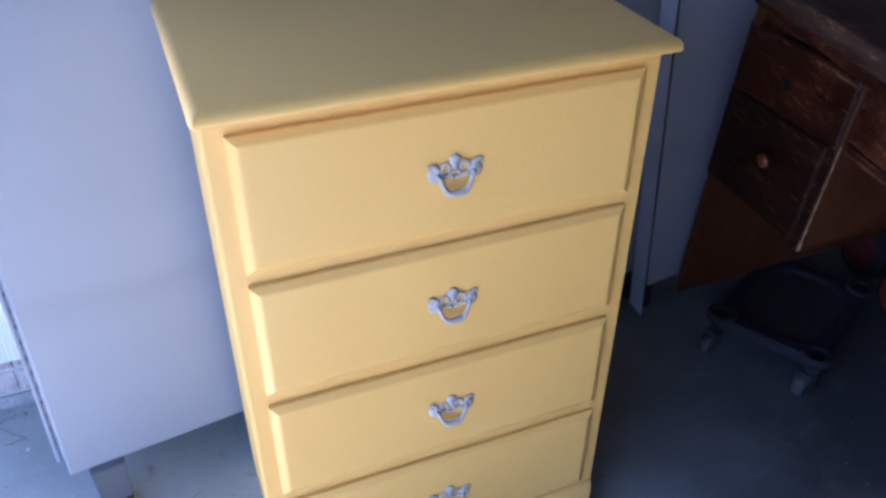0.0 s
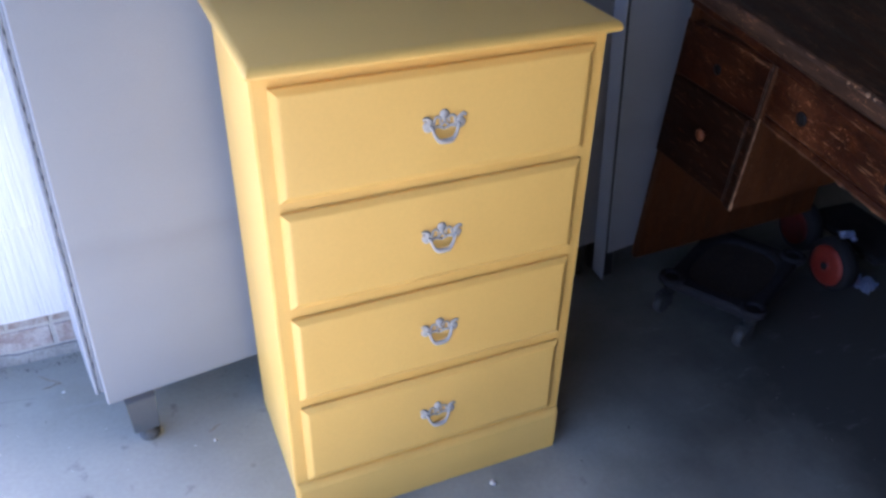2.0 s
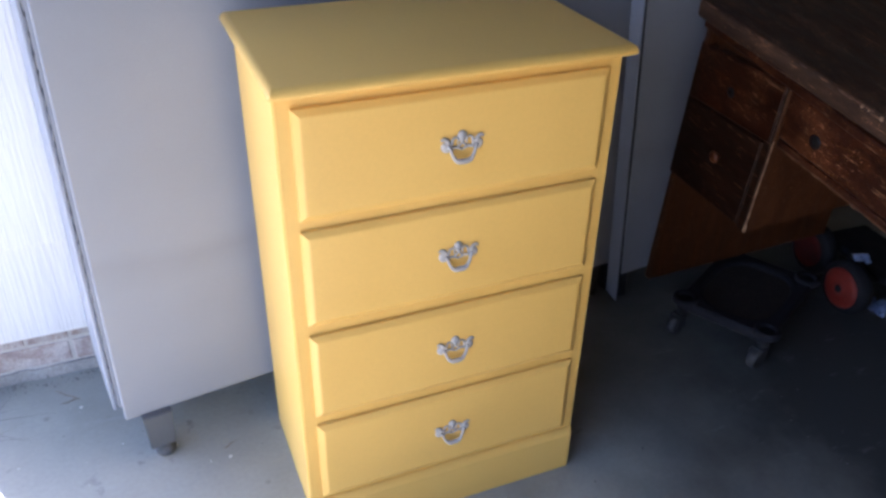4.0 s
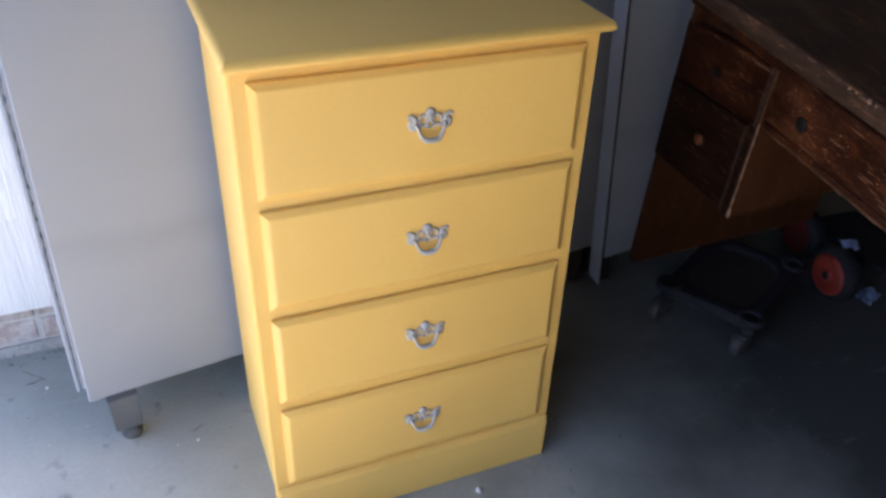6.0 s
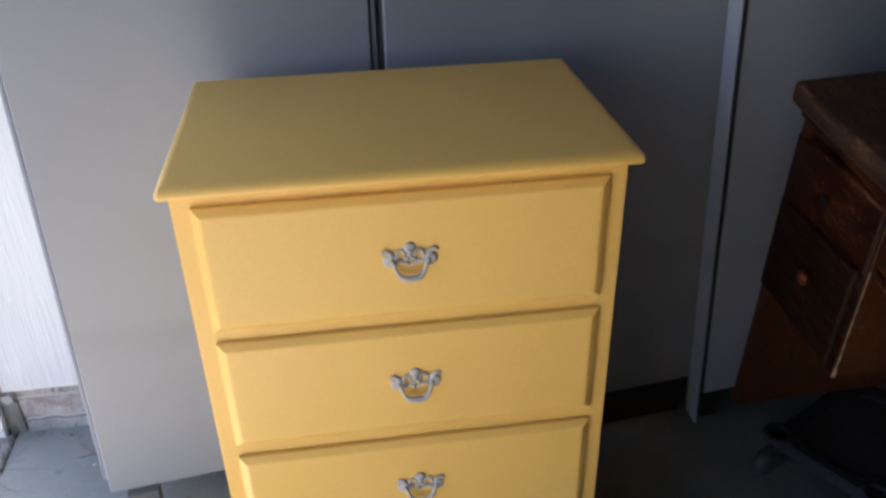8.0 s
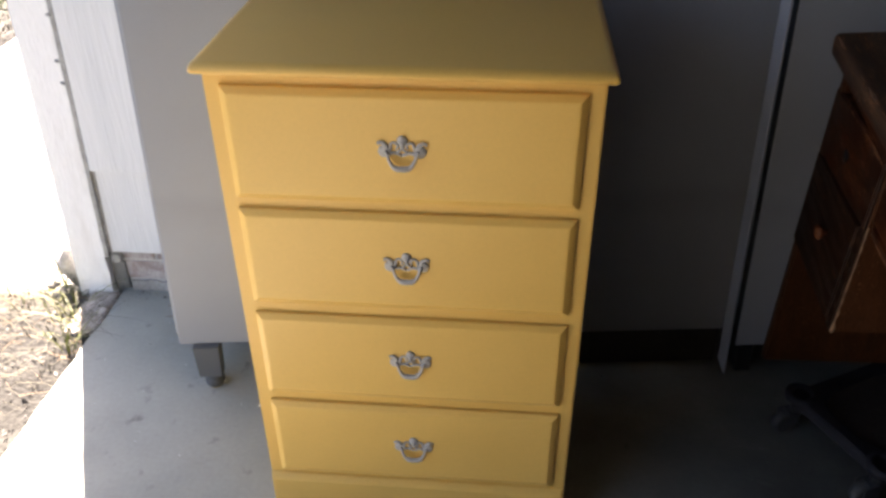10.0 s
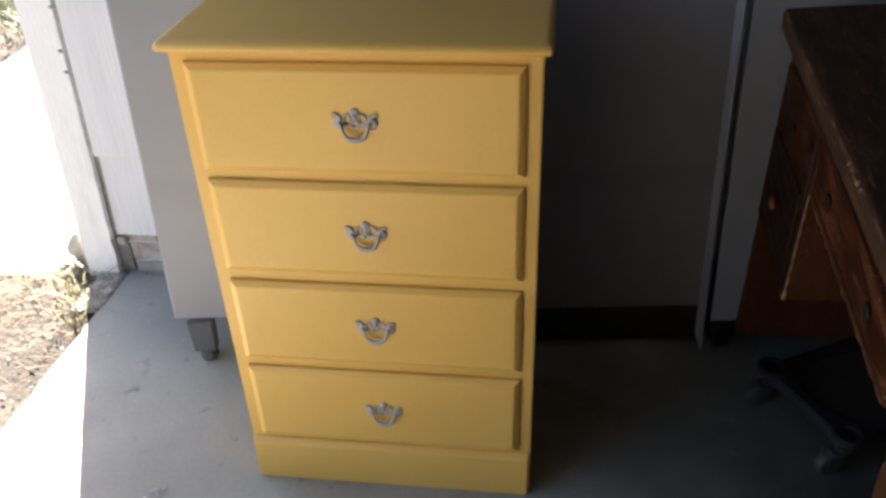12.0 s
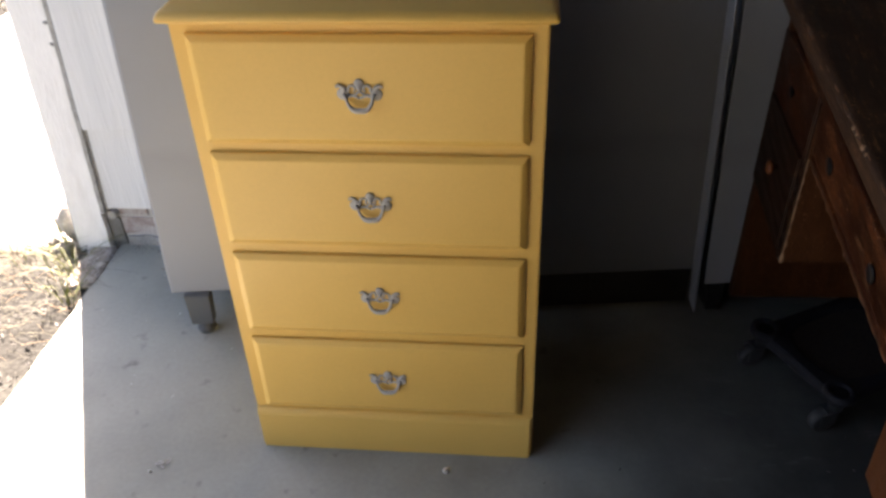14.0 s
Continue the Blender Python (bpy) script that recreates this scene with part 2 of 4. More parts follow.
def varnished(name, dark, mid, worn, along, flecks=0.955):
    """Old dark varnish, with long grain, orange patches where it has thinned and pale scratches."""
    m = material(name, [dark, mid], 0.5, 5, 55, 0.35, stretch=along, fine_mix=0.35, rough_vary=0.12, dist=0.003)
    n, l = m.node_tree.nodes, m.node_tree.links
    bsdf = n["Principled BSDF"]
    bsdf.inputs["Specular IOR Level"].default_value = 0.12
    base = bsdf.inputs["Base Color"].links[0].from_socket
    tc = n.new("ShaderNodeTexCoord")
    streak = n.new("ShaderNodeMapping")
    streak.inputs["Scale"].default_value = tuple(0.35 + 0.16 * k for k in along)
    l.new(tc.outputs["Object"], streak.inputs["Vector"])
    patch = n.new("ShaderNodeTexNoise")
    patch.inputs["Scale"].default_value, patch.inputs["Detail"].default_value, patch.inputs["Roughness"].default_value = 13, 10, 0.72
    l.new(streak.outputs["Vector"], patch.inputs["Vector"])
    step = n.new("ShaderNodeValToRGB")
    step.color_ramp.elements[0].position, step.color_ramp.elements[1].position = 0.48, 0.84
    l.new(patch.outputs["Fac"], step.inputs["Fac"])
    mix = n.new("ShaderNodeMix")
    mix.data_type = "RGBA"
    l.new(step.outputs["Color"], mix.inputs["Factor"])
    l.new(base, mix.inputs["A"])
    mix.inputs["B"].default_value = (*worn, 1)
    cuts = []
    for turn, across in ((0.25, 38), (-0.55, 46), (1.05, 52)):
        long = n.new("ShaderNodeMapping")
        long.inputs["Scale"].default_value = (3.2, across, across)
        long.inputs["Rotation"].default_value = (0.1, turn * 0.8, turn)
        l.new(tc.outputs["Object"], long.inputs["Vector"])
        lines = n.new("ShaderNodeTexNoise")
        lines.inputs["Scale"].default_value, lines.inputs["Detail"].default_value = 5, 3
        l.new(long.outputs["Vector"], lines.inputs["Vector"])
        one = n.new("ShaderNodeValToRGB")
        one.color_ramp.elements[0].position, one.color_ramp.elements[1].position = 0.675, 0.72
        l.new(lines.outputs["Fac"], one.inputs["Fac"])
        cuts.append(one)
    first = n.new("ShaderNodeMath")
    first.operation = "MAXIMUM"
    l.new(cuts[0].outputs["Color"], first.inputs[0])
    l.new(cuts[1].outputs["Color"], first.inputs[1])
    cut = n.new("ShaderNodeMath")
    cut.operation = "MAXIMUM"
    l.new(first.outputs["Value"], cut.inputs[0])
    l.new(cuts[2].outputs["Color"], cut.inputs[1])
    where = n.new("ShaderNodeMath")
    where.operation = "MULTIPLY"
    l.new(cut.outputs["Value"], where.inputs[0])
    l.new(patch.outputs["Fac"], where.inputs[1])
    scratch = n.new("ShaderNodeMix")
    scratch.data_type = "RGBA"
    l.new(where.outputs["Value"], scratch.inputs["Factor"])
    l.new(mix.outputs["Result"], scratch.inputs["A"])
    scratch.inputs["B"].default_value = (0.26, 0.125, 0.060, 1)
    dots = n.new("ShaderNodeTexNoise")
    dots.inputs["Scale"].default_value, dots.inputs["Detail"].default_value = 240, 3
    l.new(tc.outputs["Object"], dots.inputs["Vector"])
    spread = n.new("ShaderNodeMath")
    spread.operation = "MULTIPLY_ADD"
    l.new(patch.outputs["Fac"], spread.inputs[0])
    spread.inputs[1].default_value = 0.55
    l.new(dots.outputs["Fac"], spread.inputs[2])
    fleck = n.new("ShaderNodeValToRGB")
    fleck.color_ramp.elements[0].position, fleck.color_ramp.elements[1].position = flecks, flecks + 0.045
    l.new(spread.outputs["Value"], fleck.inputs["Fac"])
    chips = n.new("ShaderNodeMix")
    chips.data_type = "RGBA"
    l.new(fleck.outputs["Color"], chips.inputs["Factor"])
    l.new(scratch.outputs["Result"], chips.inputs["A"])
    chips.inputs["B"].default_value = (0.24, 0.105, 0.045, 1)
    l.new(chips.outputs["Result"], bsdf.inputs["Base Color"])
    return m


DESK = varnished("dark_varnish", (0.0105, 0.0027, 0.0010), (0.029, 0.0070, 0.0022), (0.106, 0.029, 0.0082), (1.6, 4.5, 4.5), 0.948)
# lighter, greyer varnish for the top: haze put into the colour
DESK_TOP = varnished("hazed_varnish", (0.021, 0.0112, 0.0075), (0.041, 0.0215, 0.0130), (0.098, 0.047, 0.0255), (1, 10, 10), 0.965)
DESK_SIDE = varnished("thin_varnish", (0.038, 0.0125, 0.0044), (0.060, 0.0210, 0.0078), (0.082, 0.031, 0.0125), (8, 8, 1), 1.02)
BLACKENED = varnished("blackened_varnish", (0.0075, 0.0026, 0.0013), (0.014, 0.0048, 0.0022), (0.034, 0.012, 0.0050), (1, 10, 10), 1.02)
RAW_EDGE = material("chipped_wood_edge", [(0.09, 0.040, 0.018), (0.30, 0.18, 0.10)], 0.6, 70, 200, 0.4)
WORN = material("scuffed_varnish", [(0.014, 0.007, 0.005), (0.075, 0.040, 0.027)], 0.65, 60, 200, 0.4)
EDGE_WEAR = material("worn_varnish_edge", [(0.030, 0.009, 0.003), (0.16, 0.062, 0.024)], 0.5, 45, 200, 0.4)
KNOB = material("polished_knob", [(0.075, 0.019, 0.007), (0.15, 0.042, 0.014)], 0.45, 40, 200, 0.05, coat=0.1)
DARK_KNOB = material("dark_knob", [(0.004, 0.003, 0.003), (0.009, 0.006, 0.005)], 0.6, 40, 200, 0.05)

DARK_KNOB.node_tree.nodes["Principled BSDF"].inputs["Specular IOR Level"].default_value = 0.2
BLACK_RUBBER.node_tree.nodes["Principled BSDF"].inputs["Specular IOR Level"].default_value = 0.3
for matt in (DOLLY, DECK, KNOB, SHADED_RED):
    matt.node_tree.nodes["Principled BSDF"].inputs["Specular IOR Level"].default_value = 0.2
# dark colour of the added block, in place of shade below the cabinet
UNDER_SHADE = material("under_cabinet_shade", [(0.030, 0.028, 0.027), (0.066, 0.062, 0.058)], 0.85, 6, 120, 0.2)
CASTER = material("caster_grey", [(0.022, 0.022, 0.024), (0.060, 0.060, 0.063)], 0.7, 60, 200, 0.3)

FILM = bpy.data.materials.new("clear_film")
FILM.use_nodes = True
FILM.node_tree.nodes["Principled BSDF"].inputs["Base Color"].default_value = (0.32, 0.40, 0.60, 1)
FILM.node_tree.nodes["Principled BSDF"].inputs["Roughness"].default_value = 0.15
FILM.node_tree.nodes["Principled BSDF"].inputs["Transmission Weight"].default_value = 0.5


# ---- mesh helpers ----
def thing(name, m, label, category, group="", kind=""):
    ob = new(name)
    ob.matrix_world = m
    return tagged(ob, label, category, group, kind)


def mesh(name, bm, mat, smooth=False):
    bmesh.ops.recalc_face_normals(bm, faces=bm.faces)
    me = bpy.data.meshes.new(name)
    bm.to_mesh(me)
    bm.free()
    me.materials.append(mat)
    if smooth:
        for p in me.polygons:
            p.use_smooth = True
    return new(name, me)


def part(name, bm, mat, parent, label="", smooth=False):
    ob = mesh(name, bm, mat, smooth)
    ob.parent = parent
    if label:
        ob["label"] = label
    return ob


def box(x0, x1, y0, y1, z0, z1, bevel=0.0, segs=2, bm=None):
    own = bmesh.new()
    bmesh.ops.create_cube(own, size=1, matrix=Matrix.Translation(((x0 + x1) / 2, (y0 + y1) / 2, (z0 + z1) / 2)) @ Matrix.Diagonal((x1 - x0, y1 - y0, z1 - z0, 1)))
    if bevel:
        bmesh.ops.bevel(own, geom=own.edges[:], offset=bevel, segments=segs, profile=0.5, affect="EDGES")
    return join(bm, own)


def join(bm, own):
    if bm is None:
        return own
    me = bpy.data.meshes.new("tmp")
    own.to_mesh(me)
    own.free()
    bm.from_mesh(me)
    bpy.data.meshes.remove(me)
    return bm


def tube(points, radii, sides=10, bm=None, flat=1.0, axis=(0, 1, 0)):
    """A round bar swept along points; flat squeezes it along axis."""
    own = bmesh.new()
    pts = [Vector(p) for p in points]
    if not hasattr(radii, "__len__"):
        radii = [radii] * len(pts)
    rings = []
    for i, p in enumerate(pts):
        d = (pts[min(i + 1, len(pts) - 1)] - pts[max(i - 1, 0)]).normalized()
        a = Vector(axis)
        if abs(d.dot(a)) > 0.95:
            a = Vector((1, 0, 0))
        s = d.cross(a).normalized()
        u = s.cross(d).normalized()
        ring = []
        for k in range(sides):
            w = 2 * math.pi * k / sides
            ring.append(own.verts.new(p + s * math.cos(w) * radii[i] + u * math.sin(w) * radii[i] * flat))
        rings.append(ring)
    for a, b in zip(rings, rings[1:]):
        for k in range(sides):
            own.faces.new((a[k], a[(k + 1) % sides], b[(k + 1) % sides], b[k]))
    own.faces.new(rings[0][::-1])
    own.faces.new(rings[-1])
    return join(bm, own)


def spun(profile, m=None, sides=24, bm=None):
    """A turned body: (radius, height) pairs round the local z axis."""
    own = bmesh.new()
    rings = []
    for r, h in profile:
        rings.append([own.verts.new((max(r, 1e-4) * math.cos(2 * math.pi * k / sides), max(r, 1e-4) * math.sin(2 * math.pi * k / sides), h)) for k in range(sides)])
    for a, b in zip(rings, rings[1:]):
        for k in range(sides):
            own.faces.new((a[k], a[(k + 1) % sides], b[(k + 1) % sides], b[k]))
    own.faces.new(rings[0][::-1])
    own.faces.new(rings[-1])
    if m is not None:
        bmesh.ops.transform(own, matrix=m, verts=own.verts)
    return join(bm, own)


def ringed(x0, x1, z0, z1, steps, bm=None):
    """A panel facing -y: rings of (inset, y) from the outer edge to the raised field."""
    own = bmesh.new()
    rings = []
    for inset, y in steps:
        rings.append([own.verts.new(c) for c in ((x0 + inset, y, z0 + inset), (x1 - inset, y, z0 + inset), (x1 - inset, y, z1 - inset), (x0 + inset, y, z1 - inset))])
    for a, b in zip(rings, rings[1:]):
        for k in range(4):
            own.faces.new((a[k], a[(k + 1) % 4], b[(k + 1) % 4], b[k]))
    own.faces.new(rings[0][::-1])
    own.faces.new(rings[-1])
    return join(bm, own)


def rough_rock(r, squash, seed, m):
    own = bmesh.new()
    bmesh.ops.create_icosphere(own, subdivisions=3, radius=r)
    for v in own.verts:
        v.co *= 1 + 0.35 * noise.noise(v.co / r * 1.3 + Vector((seed, seed * 0.7, 0)))
        v.co.z *= squash
    bmesh.ops.transform(own, matrix=m, verts=own.verts)
    return own


# ---- floor, ground and shell of the garage ----
FLOOR_L, WALL_Y, ROOM_R, ROOM_B, ROOM_H = -0.69, 0.76, 3.6, -4.6, 2.45


def slab():
    bm = bmesh.new()
    ys = [ROOM_B + (WALL_Y + 0.2 - ROOM_B) * i / 160 for i in range(161)]
    left = [bm.verts.new((FLOOR_L - 0.02 * (0.7 - y) / 0.7 + 0.007 * noise.noise(Vector((0, y * 9, 0))) + 0.004 * noise.noise(Vector((3, y * 40, 0))), y, 0)) for y in ys]
    right = [bm.verts.new((ROOM_R, y, 0)) for y in ys]
    low = [bm.verts.new((v.co.x - 0.006, v.co.y, -0.12)) for v in left]
    for i in range(160):
        bm.faces.new((left[i], right[i], right[i + 1], left[i + 1]))
        bm.faces.new((low[i], left[i], left[i + 1], low[i + 1]))
    return tagged(mesh("floor", bm, CONCRETE), "worn grey concrete slab with painted shade, small stains and scuffs", "floor", kind="structure")


slab()


def ground():
    """One sheet of soil, fine beside the slab and coarse towards the horizon."""
    near_x = [-2.6 + 0.02 * i for i in range(97)]
    near_y = [-1.2 + 0.03 * i for i in range(121)]
    xs = [-900, -300, -100, -40, -20, -12, -8, -6, -4.5, -3.4] + near_x + [0.5, 4, 10, 30, 100, 300, 900]
    ys = [-900, -300, -100, -30, -12, -6, -3.5, -2] + near_y + [2.8, 3.4, 4.5, 6, 9, 14, 22, 40, 100, 300, 900]
    bm = bmesh.new()
    grid = []
    for x in xs:
        row = []
        for y in ys:
            near = 1.0 if x < -0.6 else 0.0
            z = -0.035 if y < 0.745 else -0.07
            if near and abs(x) < 5 and abs(y) < 6:
                z += 0.016 * noise.noise(Vector((x * 4, y * 4, 0))) + 0.005 * noise.noise(Vector((x * 17, y * 17, 5))) + 0.026 * max(0, 1 - abs(y - 0.58) / 0.40) * max(0, 1 - abs(x + 0.74) / 0.3)
            row.append(bm.verts.new((x, y, z if x < -0.66 else -0.09)))
        grid.append(row)
    for a, b in zip(grid, grid[1:]):
        for k in range(len(ys) - 1):
            bm.faces.new((a[k], b[k], b[k + 1], a[k + 1]))
    return tagged(mesh("ground", bm, DIRT, True), "dry sunlit bare soil with scattered litter", "ground", kind="structure")


ground()


def apron():
    """A pale cast drive outside, from the strip of soil to the lawn."""
    bm = bmesh.new()
    n = 60
    rows = []
    for i in range(n + 1):
        x = -2.24 + 1.405 * i / n
        w = 0.012 * noise.noise(Vector((x * 7, 1, 0)))
        rows.append([bm.verts.new(c) for c in ((x, 0.735 + w, -0.06), (x, 0.740 + w, -0.026), (x, 9.0 - w, -0.026), (x, 9.005 - w, -0.06))])
    for a, b in zip(rows, rows[1:]):
        for k in range(3):
            bm.faces.new((a[k], a[k + 1], b[k + 1], b[k]))
    bm.faces.new(rows[-1])
    bm.faces.new(rows[0][::-1])
    return tagged(mesh("path", bm, MORTAR), "pale sunlit cast concrete drive outside the garage", "path", kind="structure")


apron()


def plain_wall(name, bm, mat, label):
    return tagged(mesh(name, bm, mat), label, "wall", kind="structure")


# siding wall behind the cabinets: a brick course below, boards above
wall_north = plain_wall("wall_north", box(-0.688, ROOM_R, WALL_Y + 0.0055, WALL_Y + 0.10, -0.1, ROOM_H), MORTAR, "white sided wall on a course of red brick")


JAMB_LEAN = 0.046


def leaning(bm):
    """The old jamb and the board ends beside it lean into the room."""
    for v in bm.verts:
        if v.co.x < -0.6:
            v.co.x += JAMB_LEAN * v.co.z - 0.004
    return bm


def siding():
    for x0, x1, y0, z0, z1 in ((-0.6950, 0.4, WALL_Y - 0.020, 0.142, 0.415), (-0.7015, 0.4, WALL_Y - 0.031, 0.411, 1.6)):
        part("siding_board", leaning(box(x0, x1, y0, WALL_Y + 0.005, z0, z1, 0.003)), WHITE_BOARD, wall_north, "white painted wood-grain siding board")
    part("siding_board", box(0.402, ROOM_R, WALL_Y - 0.02, WALL_Y + 0.005, 0.136, ROOM_H, 0.003), WHITE_BOARD, wall_north)
    part("siding_board", leaning(box(-0.699, 0.4, WALL_Y - 0.031, WALL_Y + 0.005, 1.602, ROOM_H, 0.003)), WHITE_BOARD, wall_north)


siding()


def bricks():
    bm = bmesh.new()
    ringed(-0.0975, 0.0975, -0.0305, 0.0305, ((0, 0.02), (0, 0.0035), (0.003, 0.0015)), bm)
    for v in bm.verts:
        v.co += Vector((noise.noise(v.co * 60), noise.noise(v.co * 60 + Vector((5, 0, 0))), noise.noise(v.co * 60 + Vector((0, 5, 0))))) * 0.0025
    bmesh.ops.recalc_face_normals(bm, faces=bm.faces)
    me = bpy.data.meshes.new("brick")
    bm.to_mesh(me)
    bm.free()
    me.materials.append(BRICK)
    for z, first, step, length in ((0.0665, -0.5765, 0.2065, 1.0), (0.1385, -0.6275, 0.1045, 0.485)):
        for k in range(12):
            ob = new("brick", me)
            ob.parent = wall_north
            ob.matrix_basis = pose(first + step * k, WALL_Y + random.uniform(-0.003, 0.002), z, 0, random.uniform(-0.6, 0.6), 0) @ Matrix.Diagonal((length, 1, 1, 1))


bricks()

def mortar_skirt():
    bm = bmesh.new()
    n = 120
    rows = []
    for i in range(n + 1):
        x = -0.665 + 2.2 * i / n
        a = 0.006 * noise.noise(Vector((x * 14, 0, 0))) + 0.003 * noise.noise(Vector((x * 60, 2, 0)))
        rows.append([bm.verts.new(c) for c in ((x, WALL_Y + 0.018, 0.030 + a), (x, WALL_Y - 0.002 + a * 0.5, 0.028 + a), (x, WALL_Y - 0.005 + a * 0.7, 0.010), (x, WALL_Y - 0.008 + a, -0.004), (x, WALL_Y + 0.018, -0.004))])
    for a, b in zip(rows, rows[1:]):
        for k in range(5):
            bm.faces.new((a[k], a[(k + 1) % 5], b[(k + 1) % 5], b[k]))
    bm.faces.new(rows[0])
    bm.faces.new(rows[-1][::-1])
    part("mortar_skirt", bm, SKIRT, wall_north, "crumbling mortar along the slab")


mortar_skirt()

# jamb post at the opening, with the gap beside it
post = thing("jamb_post", pose(0, 0, 0), "weathered white painted door jamb post beside the open doorway", "door jamb", kind="structure")


def rough_board(x0, x1, y0, y1, z0, z1, seed, amp=0.004):
    bm = bmesh.new()
    zs = [z0 + (z1 - z0) * i / 90 for i in range(91)]
    rings = []
    for z in zs:
        w = [amp * noise.noise(Vector((seed, z * 22, k))) for k in range(2)]
        rings.append([bm.verts.new(c) for c in ((x0 + w[0], y0, z), (x1 + w[1], y0, z), (x1 + w[1], y1, z), (x0 + w[0], y1, z))])
    for a, b in zip(rings, rings[1:]):
        for k in range(4):
            bm.faces.new((a[k], a[(k + 1) % 4], b[(k + 1) % 4], b[k]))
    bm.faces.new(rings[0][::-1])
    bm.faces.new(rings[-1])
    return bm


part("face_board", leaning(rough_board(-0.815, -0.7145, WALL_Y - 0.027, WALL_Y + 0.03, -0.018, ROOM_H, 2.0, 0.005)), WHITE_POST, post)
part("back_post", leaning(box(-0.805, -0.660, WALL_Y + 0.031, WALL_Y + 0.12, -0.05, ROOM_H, 0.004)), WHITE_POST, post)
part("caulk_strip", leaning(rough_board(-0.7142, -0.7025, WALL_Y - 0.0295, WALL_Y + 0.029, 0.13, ROOM_H, 7.0, 0.0022)), SEAM, post, "grey ragged seam filler")
part("caulk_strip", leaning(rough_board(-0.7030, -0.6955, WALL_Y - 0.0185, WALL_Y + 0.004, 0.138, 0.411, 9.0, 0.0012)), SEAM, post, "grey ragged seam filler")
for z, x in ((0.84, -0.716), (0.723, -0.721), (0.664, -0.719)):
    part("paint_burr", leaning(rough_rock(0.0068, 0.55, z * 7, pose(x, WALL_Y - 0.028, z, 0, 25, 0))), SEAM, post, "loose curl of old paint", True)
part("sill_end", spun(((0.001, -0.02), (0.017, -0.018), (0.018, 0.0), (0.014, 0.012), (0.001, 0.014)), pose(-0.688, WALL_Y - 0.005, 0.116, 90, 0, 0), 16), SKIRT, post, "grey rounded end of a sill")
part("foot_gap", box(-0.716, -0.672, WALL_Y - 0.004, WALL_Y + 0.03, -0.03, 0.098, 0.004), ROTTEN, post, "dark rotten wood in the gap at the foot")

ob = mesh("footing_stone", rough_rock(0.055, 1.3, 3.3, pose(0, 0, 0)), SKIRT, True)
ob.matrix_world = pose(-0.858, 0.815, 0.042, 0, 0, 20)
tagged(ob, "rough grey footing stone against the foot of the jamb", "stone")
ob = mesh("stone_chip", rough_rock(0.017, 0.8, 5.1, pose(0, 0, 0)), MORTAR, True)
ob.matrix_world = pose(-0.860, 0.790, 0.122)
tagged(ob, "pale chip of stone lying on the footing stone", "stone")

# opening towards the yard; unseen dark header, walls and ceiling added to limit its light
OPEN_TOP, OPEN_END = 1.96, -1.97
plain_wall("wall_west_header", box(FLOOR_L - 0.12, FLOOR_L, ROOM_B, WALL_Y - 0.03, OPEN_TOP, ROOM_H + 0.1), UNSEEN_WALL, "unseen dark header added to limit light through the garage doorway")
plain_wall("wall_west_end", box(FLOOR_L - 0.12, FLOOR_L, ROOM_B, OPEN_END, -0.1, OPEN_TOP), UNSEEN_WALL, "unseen plain wall added to limit light at the end of the doorway")
plain_wall("wall_south", box(FLOOR_L - 0.12, ROOM_R + 0.1, ROOM_B - 0.12, ROOM_B, -0.1, ROOM_H + 0.1), UNSEEN_WALL, "unseen plain dark wall added to close the garage")
plain_wall("wall_east", box(ROOM_R, ROOM_R + 0.12, ROOM_B, WALL_Y + 0.1, -0.1, ROOM_H + 0.1), UNSEEN_WALL, "unseen plain dark wall added to close the garage")
tagged(mesh("ceiling", box(FLOOR_L - 0.12, ROOM_R + 0.12, ROOM_B - 0.12, WALL_Y + 0.12, ROOM_H, ROOM_H + 0.08), CEILING), "unseen dark ceiling added to close the garage", "ceiling", kind="structure")


